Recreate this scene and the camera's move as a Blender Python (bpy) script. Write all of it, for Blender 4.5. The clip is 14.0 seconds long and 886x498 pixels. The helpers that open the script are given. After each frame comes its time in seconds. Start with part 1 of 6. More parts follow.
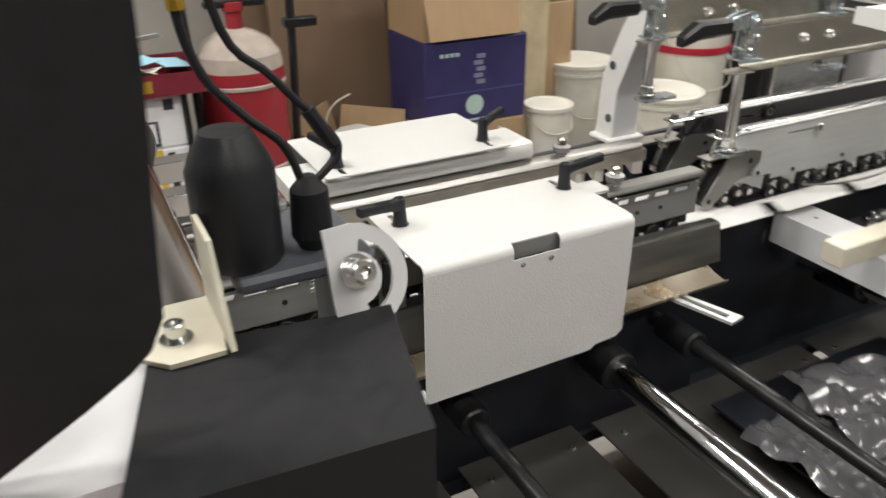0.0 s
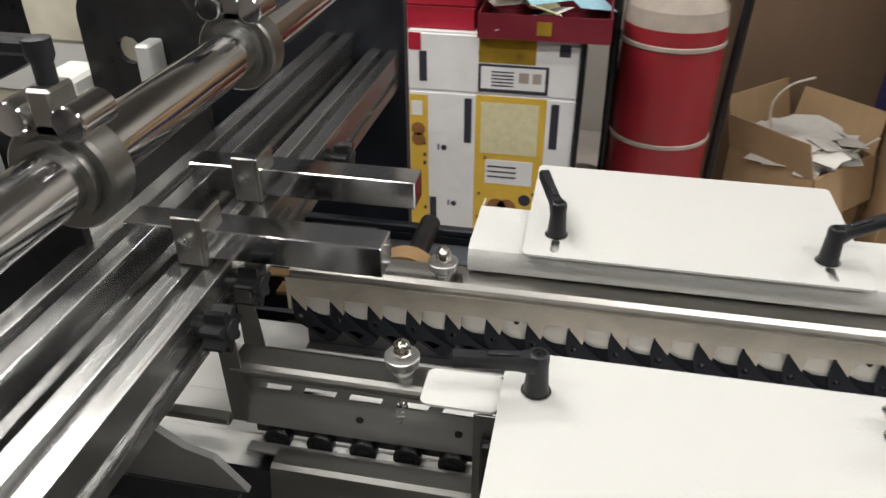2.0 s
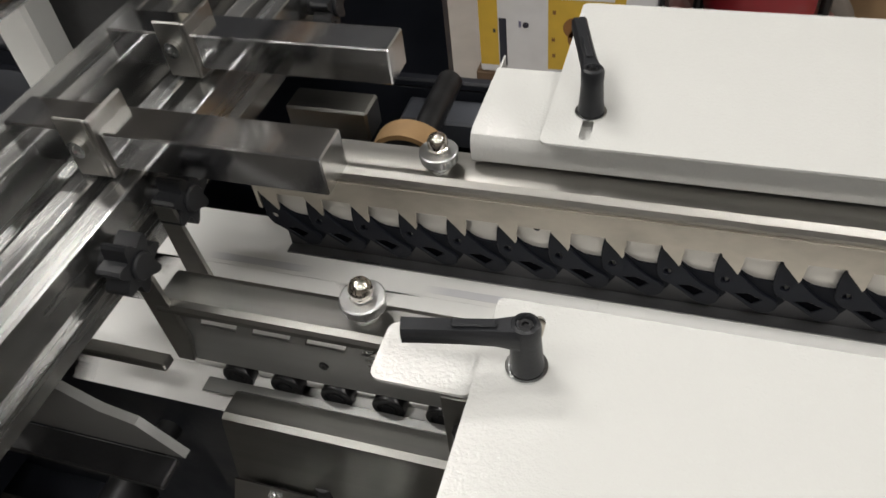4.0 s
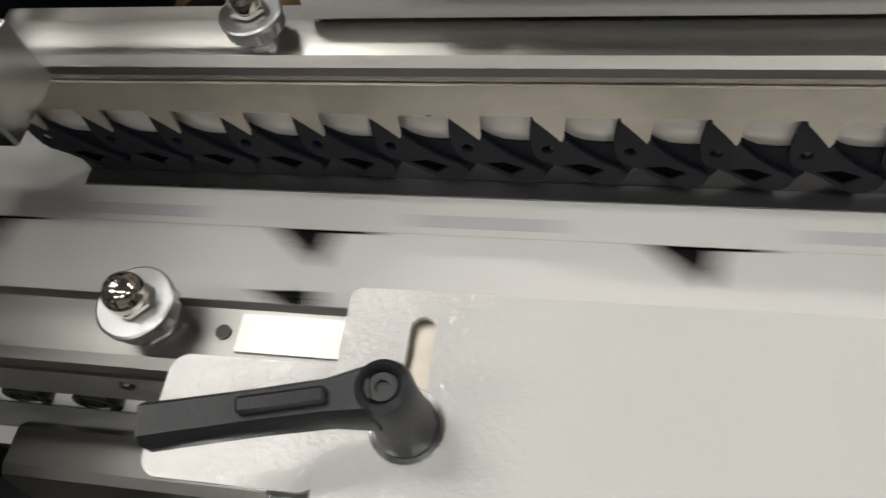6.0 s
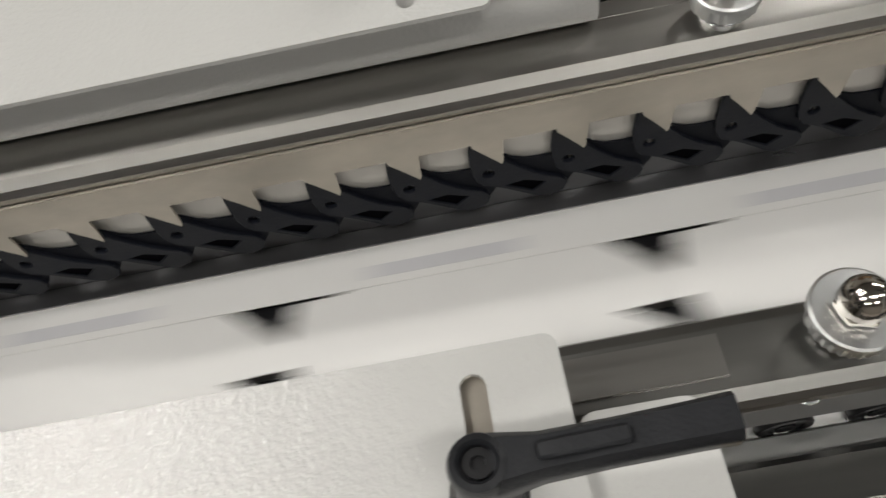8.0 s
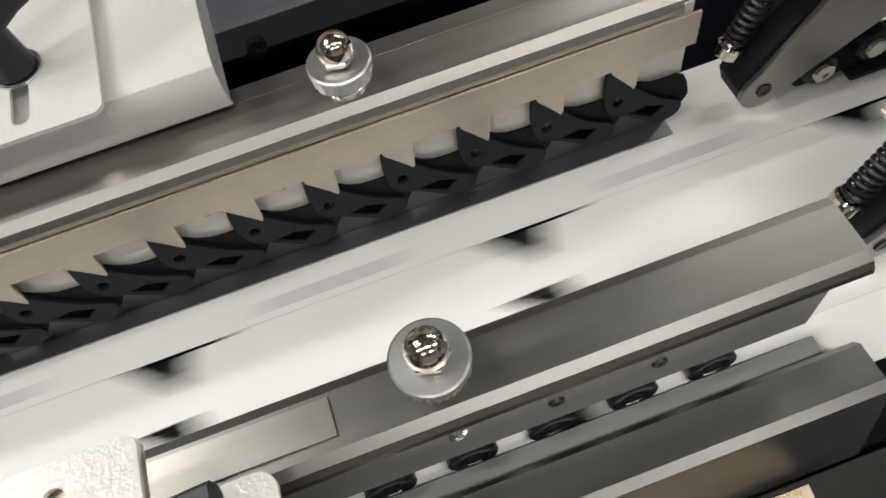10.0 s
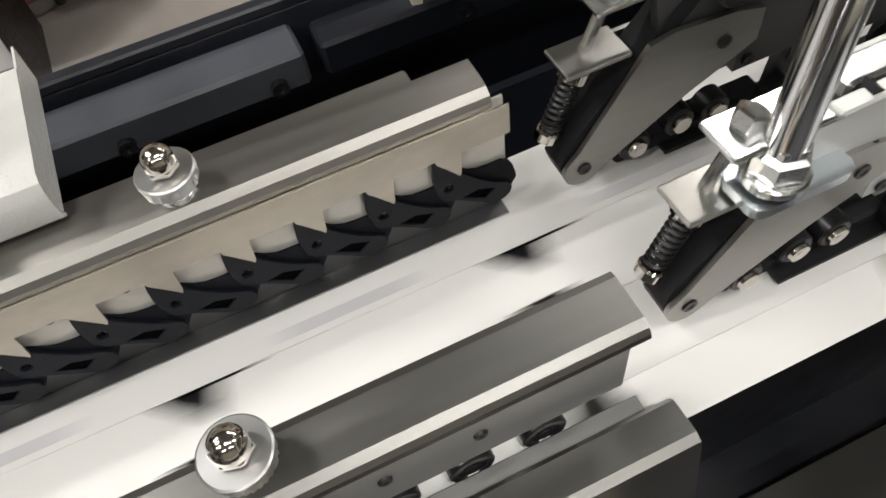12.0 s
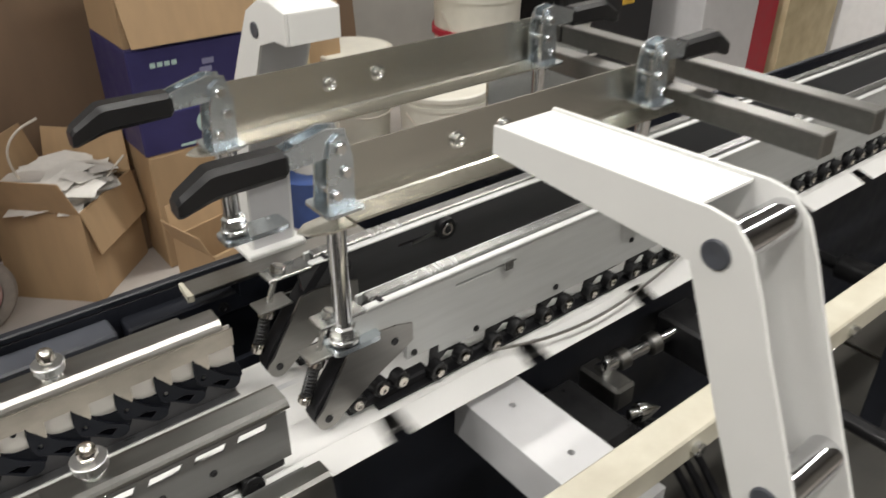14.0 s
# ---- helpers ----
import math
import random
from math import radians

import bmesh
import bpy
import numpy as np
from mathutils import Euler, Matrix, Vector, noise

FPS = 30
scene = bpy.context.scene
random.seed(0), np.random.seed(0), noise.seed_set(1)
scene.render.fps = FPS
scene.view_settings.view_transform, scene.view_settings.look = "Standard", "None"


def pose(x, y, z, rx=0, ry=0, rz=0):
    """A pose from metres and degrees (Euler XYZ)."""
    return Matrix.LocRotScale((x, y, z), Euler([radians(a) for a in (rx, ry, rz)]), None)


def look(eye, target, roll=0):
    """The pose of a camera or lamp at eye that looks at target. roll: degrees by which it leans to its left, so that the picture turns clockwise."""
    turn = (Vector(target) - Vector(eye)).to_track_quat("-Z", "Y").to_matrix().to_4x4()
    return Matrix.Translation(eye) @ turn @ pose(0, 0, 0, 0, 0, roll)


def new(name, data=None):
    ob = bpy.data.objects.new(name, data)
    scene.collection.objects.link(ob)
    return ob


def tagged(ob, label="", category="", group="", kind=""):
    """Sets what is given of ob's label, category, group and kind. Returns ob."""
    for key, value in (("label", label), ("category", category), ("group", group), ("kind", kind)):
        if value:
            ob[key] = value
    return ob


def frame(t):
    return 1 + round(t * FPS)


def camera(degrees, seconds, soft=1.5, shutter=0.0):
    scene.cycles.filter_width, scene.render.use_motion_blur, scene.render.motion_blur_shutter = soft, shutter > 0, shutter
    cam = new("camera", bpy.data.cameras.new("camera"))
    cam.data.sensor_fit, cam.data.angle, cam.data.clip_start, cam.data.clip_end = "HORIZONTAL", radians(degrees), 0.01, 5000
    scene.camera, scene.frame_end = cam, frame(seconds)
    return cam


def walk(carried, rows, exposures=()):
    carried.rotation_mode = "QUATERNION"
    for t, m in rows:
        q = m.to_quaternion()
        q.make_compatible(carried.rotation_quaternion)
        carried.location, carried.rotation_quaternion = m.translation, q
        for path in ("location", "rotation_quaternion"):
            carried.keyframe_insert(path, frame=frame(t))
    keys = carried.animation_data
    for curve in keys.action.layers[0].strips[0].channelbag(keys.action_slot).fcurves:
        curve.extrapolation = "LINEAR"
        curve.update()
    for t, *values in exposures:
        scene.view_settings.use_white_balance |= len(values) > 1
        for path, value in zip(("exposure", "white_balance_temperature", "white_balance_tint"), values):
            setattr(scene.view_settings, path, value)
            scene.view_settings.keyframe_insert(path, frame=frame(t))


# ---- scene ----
cam = camera(60.5, 14.0, shutter=0.3)
PATH = [
    (0, (-0.2013, -0.8925, 1.3375), (0.8125, 1.0925, 0.2038), -0.7),
    (0.5, (-0.0575, -0.8575, 1.3325), (0.4988, 1.2887, 0.1775), 1.2),
    (1, (0.0363, -0.74, 1.34), (0.2863, 1.4425, 0.1462), 1.7),
    (1.5, (0.0775, -0.6412, 1.33), (-0.005, 1.5238, 0.0812), 0.9),
    (2, (0.1313, -0.5513, 1.32), (-0.2838, 1.5275, -0.005), -0.0),
    (2.2, (0.145, -0.5237, 1.3162), (-0.3725, 1.5112, -0.04), -0.6),
    (4.3, (0.1675, -0.3313, 1.2463), (-0.4788, 1.205, -0.6175), -8.7),
    (4.5, (0.1625, -0.3, 1.2263), (-0.455, 1.1787, -0.6925), -9.4),
    (5, (0.1413, -0.2463, 1.185), (-0.4263, 1.0737, -0.8612), -12.7),
    (5.5, (0.1375, -0.2213, 1.165), (-0.3787, 0.9963, -0.9563), -14.7),
    (6, (0.1625, -0.2138, 1.1625), (-0.3, 0.9688, -0.99), -15.8),
    (6.5, (0.21, -0.2063, 1.1675), (-0.1787, 0.9637, -1.0075), -16.3),
    (7, (0.2625, -0.2038, 1.165), (-0.0363, 0.9988, -1.0063), -15.9),
    (7.5, (0.3137, -0.2, 1.1625), (0.1112, 1.0212, -1.01), -15.5),
    (8, (0.3575, -0.2013, 1.1663), (0.2288, 1.0337, -1.0037), -16.0),
    (8.5, (0.3925, -0.2063, 1.1663), (0.3363, 1.0525, -0.9937), -15.9),
    (9, (0.4188, -0.2125, 1.1688), (0.4387, 1.055, -0.9863), -15.2),
    (11.3, (0.505, -0.225, 1.1725), (0.7762, 1.0413, -0.9663), -12.9),
    (11.5, (0.5087, -0.2275, 1.1725), (0.8037, 1.0662, -0.9463), -12.5),
    (12, (0.5112, -0.24, 1.1875), (0.91, 1.1175, -0.8725), -10.0),
    (12.5, (0.5087, -0.2725, 1.215), (1.0775, 1.185, -0.735), -7.0),
    (13, (0.4763, -0.3587, 1.27), (1.2925, 1.2063, -0.5012), -3.6),
    (13.5, (0.4113, -0.495, 1.3362), (1.5425, 1.14, -0.18), -1.0),
    (14, (0.4163, -0.5988, 1.3638), (1.7538, 1.0888, 0.0925), 0.1),
]
walk(cam, [(t, look(e, g, r)) for t, e, g, r in PATH], exposures=[(0.0, 0.25), (0.6, 0.25), (2.0, 0.0), (4.5, -0.3), (5.5, -0.5), (6.5, -0.7), (7.5, -0.7), (8.5, -0.5), (9.2, -0.35), (11.5, -0.05), (14.0, 0.05)])

# ---------------------------------------------------------------- light
world = bpy.data.worlds.new("workshop_air")
world.use_nodes = True
world.node_tree.nodes["Background"].inputs[0].default_value = (0.9, 0.95, 1.0, 1)
world.node_tree.nodes["Background"].inputs[1].default_value = 0.03
scene.world = world


# ---------------------------------------------------------------- materials
def material(name, color, rough=0.5, metal=0.0, scale=40.0, vary=0.12, bump=0.0, bump_scale=300.0, stretch=(1, 1, 1), rough_vary=0.1, color2=None, coat=0.0, patch=0.35, spec=0.5):
    """Principled material with two scales of variation in colour and roughness, and fine relief."""
    m = bpy.data.materials.new(name)
    m.use_nodes = True
    nt = m.node_tree
    b = nt.nodes["Principled BSDF"]
    b.inputs["Metallic"].default_value = metal
    b.inputs["Coat Weight"].default_value = coat
    b.inputs["Specular IOR Level"].default_value = spec
    geo = nt.nodes.new("ShaderNodeTexCoord")
    mp = nt.nodes.new("ShaderNodeMapping")
    mp.inputs["Scale"].default_value = stretch
    nt.links.new(geo.outputs["Object"], mp.inputs["Vector"])
    fine = nt.nodes.new("ShaderNodeTexNoise")
    fine.inputs["Scale"].default_value = scale
    fine.inputs["Detail"].default_value = 6
    broad = nt.nodes.new("ShaderNodeTexNoise")
    broad.inputs["Scale"].default_value = scale * 0.12
    broad.inputs["Detail"].default_value = 3
    for n in (fine, broad):
        nt.links.new(mp.outputs[0], n.inputs["Vector"])
    mixf = nt.nodes.new("ShaderNodeMix")
    mixf.data_type = "FLOAT"
    mixf.inputs[0].default_value = patch
    nt.links.new(fine.outputs[0], mixf.inputs[2])
    nt.links.new(broad.outputs[0], mixf.inputs[3])
    ramp = nt.nodes.new("ShaderNodeValToRGB")
    c2 = color2 or tuple(c * (1 - 2 * vary) for c in color)
    ramp.color_ramp.elements[0].position, ramp.color_ramp.elements[1].position = 0.3, 0.65
    ramp.color_ramp.elements[0].color = (*c2, 1)
    ramp.color_ramp.elements[1].color = (*color, 1)
    nt.links.new(mixf.outputs[0], ramp.inputs[0])
    nt.links.new(ramp.outputs[0], b.inputs["Base Color"])
    mr = nt.nodes.new("ShaderNodeMapRange")
    mr.inputs[1].default_value, mr.inputs[2].default_value = 0.3, 0.7
    mr.inputs[3].default_value, mr.inputs[4].default_value = max(0.03, rough - rough_vary), rough + rough_vary
    nt.links.new(mixf.outputs[0], mr.inputs[0])
    nt.links.new(mr.outputs[0], b.inputs["Roughness"])
    if bump:
        bn = nt.nodes.new("ShaderNodeTexNoise")
        bn.inputs["Scale"].default_value = bump_scale
        bn.inputs["Detail"].default_value = 2
        nt.links.new(mp.outputs[0], bn.inputs["Vector"])
        bp = nt.nodes.new("ShaderNodeBump")
        bp.inputs["Strength"].default_value = bump
        bp.inputs["Distance"].default_value = 0.001
        nt.links.new(bn.outputs[0], bp.inputs["Height"])
        nt.links.new(bp.outputs[0], b.inputs["Normal"])
    return m


def glow(name, color, strength):
    m = bpy.data.materials.new(name)
    m.use_nodes = True
    b = m.node_tree.nodes["Principled BSDF"]
    b.inputs["Base Color"].default_value = (*color, 1)
    b.inputs["Emission Color"].default_value = (*color, 1)
    b.inputs["Emission Strength"].default_value = strength
    return m


STEEL = material("brushed_stainless", (0.36, 0.35, 0.33), 0.34, 1.0, 160, 0.06, 0.02, 900, (0.06, 1, 1), 0.04)
STEEL_DARK = material("mill_finish_steel", (0.25, 0.246, 0.235), 0.36, 1.0, 120, 0.08, 0.02, 700, (0.08, 1, 1), 0.05)
BACKING = material("ground_steel_plate", (0.74, 0.71, 0.66), 0.5, 0.35, 40, 0.05, 0.03, 500)
COMB = material("spring_steel_plate", (0.55, 0.505, 0.435), 0.35, 0.9, 55, 0.15, 0.03, 500, (0.6, 1, 1), 0.09)
CHROME = material("hard_chrome", (0.68, 0.68, 0.69), 0.12, 1.0, 60, 0.06, 0.0, 300, (1, 0.1, 1), 0.05)
SATIN_ZINC = material("satin_zinc", (0.56, 0.57, 0.57), 0.38, 1.0, 90, 0.08, 0.03, 900, rough_vary=0.06)
CLAMP_ZINC = material("blue_passivated_zinc", (0.66, 0.72, 0.76), 0.24, 0.95, 60, 0.1, 0.03, 700, rough_vary=0.08)
GALV = material("galvanised_sheet", (0.74, 0.72, 0.65), 0.26, 0.95, 14, 0.14, 0.03, 400, (0.25, 1, 1), 0.08, patch=0.6)
# dark metal; on the far carrier its darkness stands in for shade
DARK_PLATE = material("dark_anodised_plate", (0.085, 0.085, 0.088), 0.38, 0.6, 60, 0.12, 0.03, 500, (0.1, 1, 1))
ZINC = material("bright_zinc", (0.74, 0.75, 0.74), 0.2, 1.0, 90, 0.1, 0.03, 900, rough_vary=0.09)
NICKEL = material("nickel", (0.72, 0.68, 0.62), 0.1, 1.0, 70, 0.08, rough_vary=0.05)
ALU = material("anodised_aluminium", (0.56, 0.57, 0.56), 0.42, 0.35, 130, 0.07, 0.04, 900, (0.1, 1, 1), 0.06)
ALU_RAIL = material("extruded_aluminium", (0.46, 0.46, 0.455), 0.24, 0.95, 120, 0.1, 0.03, 700, (1, 0.05, 1), 0.08)
WHITE = material("white_powder_coat", (0.55, 0.55, 0.535), 0.13, 0.0, 25, 0.01, 0.42, 470, rough_vary=0.03)
WHITE_SMOOTH = material("white_enamel", (0.74, 0.74, 0.72), 0.38, 0.0, 18, 0.03, 0.08, 300, rough_vary=0.06)
BLACK = material("black_plastic", (0.018, 0.019, 0.022), 0.40, 0.0, 90, 0.15, 0.15, 900, rough_vary=0.08, spec=0.32)
GRIP = material("black_moulded_grip", (0.010, 0.010, 0.011), 0.36, 0.0, 120, 0.12, 0.1, 900, spec=0.35)
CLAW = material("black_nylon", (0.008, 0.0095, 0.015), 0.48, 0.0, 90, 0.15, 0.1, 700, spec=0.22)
# same nylon, darkened: the shade behind the cheeks is in the colour
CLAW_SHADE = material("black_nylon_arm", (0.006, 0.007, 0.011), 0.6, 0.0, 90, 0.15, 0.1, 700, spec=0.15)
SHOE = material("polished_dark_steel", (0.36, 0.36, 0.37), 0.34, 0.9, 60, 0.15, 0.03, 500, (0.15, 1, 1))
# near-black without gloss, paints the shade inside the fingers' openings
OPENING_SHADE = material("black_recess", (0.002, 0.002, 0.003), 0.9, 0.0, 90, 0.1, spec=0.02)
RUBBER = material("black_rubber", (0.012, 0.012, 0.014), 0.62, 0.0, 120, 0.2, 0.1, 800, spec=0.25)
NAVY = material("dark_machine_paint", (0.014, 0.016, 0.023), 0.42, 0.0, 30, 0.2, 0.12, 350)
LEDGE = material("grey_blue_paint", (0.075, 0.08, 0.095), 0.4, 0.0, 30, 0.12, 0.1, 300)
OXIDE = material("oiled_black_steel", (0.03, 0.03, 0.032), 0.35, 0.5, 60, 0.25, 0.1, 400)
PAPER = material("coated_board", (0.76, 0.755, 0.74), 0.55, 0.0, 30, 0.02, 0.04, 600)
PRINT = material("faint_grey_print", (0.60, 0.60, 0.62), 0.55, 0.0, 60, 0.04)
GREY_STEEL = material("grey_steel_sheet", (0.27, 0.27, 0.265), 0.4, 0.5, 90, 0.08, 0.03, 500, (0.1, 1, 1), 0.06)
CREAM = material("cream_paint", (0.66, 0.63, 0.52), 0.42, 0.0, 25, 0.06, 0.08, 200, color2=(0.50, 0.46, 0.36))
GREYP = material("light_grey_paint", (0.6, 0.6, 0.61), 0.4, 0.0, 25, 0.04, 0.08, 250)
KRAFT = material("kraft_cardboard", (0.40, 0.27, 0.15), 0.75, 0.0, 30, 0.08, 0.1, 260, (1, 1, 0.2))
KRAFT_DARK = material("old_brown_cardboard", (0.155, 0.098, 0.058), 0.75, 0.0, 8, 0.14, 0.1, 150, (1, 1, 0.3))
BLUE = material("blue_printed_carton", (0.032, 0.028, 0.115), 0.5, 0.0, 20, 0.12, 0.05, 200)
RED = material("red_extinguisher_paint", (0.34, 0.015, 0.028), 0.42, 0.0, 15, 0.12, 0.05, 100, color2=(0.26, 0.03, 0.035))
DUSTY = material("dusty_grey_paint", (0.42, 0.36, 0.31), 0.7, 0.0, 20, 0.15, 0.1, 200)
CRIMSON = material("crimson_card", (0.42, 0.012, 0.035), 0.5, 0.0, 20, 0.1)
MAROON = material("maroon_card", (0.17, 0.012, 0.025), 0.5, 0.0, 20, 0.1)
GOLD = material("gold_foil", (0.72, 0.45, 0.06), 0.3, 0.6, 20, 0.2)
YELLOW = material("yellow_print", (0.72, 0.47, 0.06), 0.55, 0.0, 25, 0.06)
PALE = material("pale_print", (0.70, 0.66, 0.42), 0.6, 0.0, 60, 0.1)
CARTON_WHITE = material("white_carton", (0.80, 0.80, 0.82), 0.6, 0.0, 20, 0.05)
BROWN_PRINT = material("brown_print", (0.28, 0.13, 0.04), 0.6, 0.0, 40, 0.15)
INK = material("dark_print", (0.03, 0.032, 0.05), 0.6, 0.0, 30, 0.1)
SCRAP = material("waste_paper", (0.72, 0.70, 0.66), 0.7, 0.0, 40, 0.06, 0.1, 150)
TWINE = material("white_strap", (0.6, 0.55, 0.48), 0.6, 0.0, 30, 0.1)
BUCKET = material("white_pail_plastic", (0.70, 0.68, 0.60), 0.45, 0.0, 12, 0.08)
ORANGE = material("orange_plastic", (0.8, 0.2, 0.02), 0.4, 0.0, 20, 0.08)
CONCRETE = material("concrete_floor", (0.46, 0.42, 0.385), 0.6, 0.0, 14, 0.12, 0.15, 60, patch=0.6)
PLASTER = material("workshop_wall", (0.36, 0.34, 0.31), 0.8, 0.0, 6, 0.08, 0.1, 60)
CEIL = material("ceiling_paint", (0.26, 0.26, 0.26), 0.85, 0.0, 5, 0.05)
BELT = material("tan_belt", (0.36, 0.22, 0.1), 0.6, 0.0, 40, 0.15, 0.1, 300)
TRAY = material("stained_tray", (0.62, 0.58, 0.48), 0.3, 0.8, 22, 0.2, 0.05, 200, color2=(0.45, 0.33, 0.2))
FILM = material("clear_wrapping", (0.085, 0.085, 0.09), 0.16, 0.0, 25, 0.06, 0.6, 60)
PAN = material("oily_sheet_pan", (0.085, 0.08, 0.07), 0.42, 0.2, 9, 0.25, 0.08, 90, patch=0.6, color2=(0.03, 0.03, 0.03))
TUBE = glow("lit_tube", (1.0, 0.98, 0.94), 6.0)
LED_RED = glow("red_led", (1.0, 0.02, 0.05), 14.0)


# ---------------------------------------------------------------- mesh tools
def box(bm, x0, x1, y0, y1, z0, z1, bevel=0.0, seg=1):
    made = bmesh.ops.create_cube(bm, size=1.0)["verts"]
    for v in made:
        v.co = Vector(((x0 + x1) / 2 + v.co.x * (x1 - x0), (y0 + y1) / 2 + v.co.y * (y1 - y0), (z0 + z1) / 2 + v.co.z * (z1 - z0)))
    if bevel:
        edges = list({e for v in made for e in v.link_edges})
        bmesh.ops.bevel(bm, geom=edges, offset=bevel, segments=seg, profile=0.6, affect="EDGES")
    return bm


def frame_axes(axis):
    w = Vector(axis).normalized()
    u = w.orthogonal().normalized()
    return u, w.cross(u), w


def lathe(bm, base, axis, profile, seg=24):
    """profile: (distance along axis, radius) from one end to the other; a radius of 0 closes it."""
    u, v, w = frame_axes(axis)
    base = Vector(base)
    rings = []
    for d, r in profile:
        if r < 1e-6:
            rings.append([bm.verts.new(base + w * d)])
        else:
            rings.append([bm.verts.new(base + w * d + (u * math.cos(a) + v * math.sin(a)) * r) for a in (2 * math.pi * i / seg for i in range(seg))])
    for a, b in zip(rings, rings[1:]):
        for i in range(seg):
            j = (i + 1) % seg
            if len(a) == 1 and len(b) == 1:
                continue
            if len(a) == 1:
                bm.faces.new((a[0], b[j], b[i]))
            elif len(b) == 1:
                bm.faces.new((a[i], a[j], b[0]))
            else:
                bm.faces.new((a[i], a[j], b[j], b[i]))
    return bm


def rod(bm, p, q, r, seg=20, chamfer=0.0):
    d = (Vector(q) - Vector(p)).length
    c = min(chamfer, r * 0.5, d * 0.3)
    prof = [(0, 0), (0, r - c), (c, r), (d - c, r), (d, r - c), (d, 0)] if c else [(0, 0), (0, r), (d, r), (d, 0)]
    return lathe(bm, p, Vector(q) - Vector(p), prof, seg)


def tube(bm, points, r, seg=8):
    """A round cable or wire through points."""
    pts = [Vector(p) for p in points]
    rings, u = [], None
    for i, p in enumerate(pts):
        w = (pts[min(i + 1, len(pts) - 1)] - pts[max(i - 1, 0)]).normalized()
        u = (w.orthogonal() if u is None else u - w * u.dot(w)).normalized()
        v = w.cross(u)
        rings.append([bm.verts.new(p + (u * math.cos(2 * math.pi * k / seg) + v * math.sin(2 * math.pi * k / seg)) * r) for k in range(seg)])
    for a, b in zip(rings, rings[1:]):
        for k in range(seg):
            bm.faces.new((a[k], a[(k + 1) % seg], b[(k + 1) % seg], b[k]))
    bm.faces.new(rings[0][::-1]), bm.faces.new(rings[-1])
    return bm


def smooth_path(points, steps=6):
    pts = [Vector(p) for p in points]
    out = []
    for i in range(len(pts) - 1):
        p0, p1, p2, p3 = pts[max(i - 1, 0)], pts[i], pts[i + 1], pts[min(i + 2, len(pts) - 1)]
        for k in range(steps):
            t = k / steps
            out.append(0.5 * (2 * p1 + (p2 - p0) * t + (2 * p0 - 5 * p1 + 4 * p2 - p3) * t * t + (3 * p1 - p0 - 3 * p2 + p3) * t ** 3))
    return out + [pts[-1]]


def helix(bm, p, q, r, turns, wire, seg=6):
    u, v, w = frame_axes(Vector(q) - Vector(p))
    d = (Vector(q) - Vector(p)).length
    n = int(turns * 12)
    return tube(bm, [Vector(p) + w * (d * i / n) + (u * math.cos(2 * math.pi * turns * i / n) + v * math.sin(2 * math.pi * turns * i / n)) * r for i in range(n + 1)], wire, seg)


def slab(bm, outline, axis, lo, hi, bevel=0.0, holes=()):
    """A plate: a 2D outline (with holes) in the plane across axis, from lo to hi along it. Axes: x (y,z), y (x,z), z (x,y)."""
    place = {"x": lambda a, b, c: (c, a, b), "y": lambda a, b, c: (a, c, b), "z": lambda a, b, c: (a, b, c)}[axis]
    def ring(pts, c):
        vs = [bm.verts.new(place(a, b, c)) for a, b in pts]
        return [bm.edges.new((vs[i], vs[(i + 1) % len(vs)])) for i in range(len(vs))]
    edges = []
    for pts in (outline, *holes):
        edges += ring(pts, lo)
    faces = [g for g in bmesh.ops.triangle_fill(bm, edges=edges, use_beauty=True)["geom"] if isinstance(g, bmesh.types.BMFace)]
    if len(outline) > 3:
        bmesh.ops.dissolve_limit(bm, angle_limit=0.01, verts=list({v for f in faces for v in f.verts}), edges=[e for e in {e for f in faces for e in f.edges} if len(e.link_faces) == 2])
        faces = [f for f in bm.faces if all(abs((v.co[{"x": 0, "y": 1, "z": 2}[axis]]) - lo) < 1e-7 for v in f.verts) and any(e in edges for e in f.edges if e.is_valid)] or faces
    ext = bmesh.ops.extrude_face_region(bm, geom=[f for f in faces if f.is_valid])["geom"]
    move = Vector(place(0, 0, hi - lo))
    bmesh.ops.translate(bm, verts=[g for g in ext if isinstance(g, bmesh.types.BMVert)], vec=move)
    bmesh.ops.recalc_face_normals(bm, faces=bm.faces[:])
    return bm


def arc(cx, cy, r, a0, a1, n=8):
    return [(cx + r * math.cos(radians(a0 + (a1 - a0) * i / n)), cy + r * math.sin(radians(a0 + (a1 - a0) * i / n))) for i in range(n + 1)]


def rounded(x0, x1, y0, y1, r, n=5):
    return arc(x1 - r, y1 - r, r, 0, 90, n) + arc(x0 + r, y1 - r, r, 90, 180, n) + arc(x0 + r, y0 + r, r, 180, 270, n) + arc(x1 - r, y0 + r, r, 270, 360, n)


def circle(cx, cy, r, n=12):
    return [(cx + r * math.cos(2 * math.pi * i / n), cy + r * math.sin(2 * math.pi * i / n)) for i in range(n)]


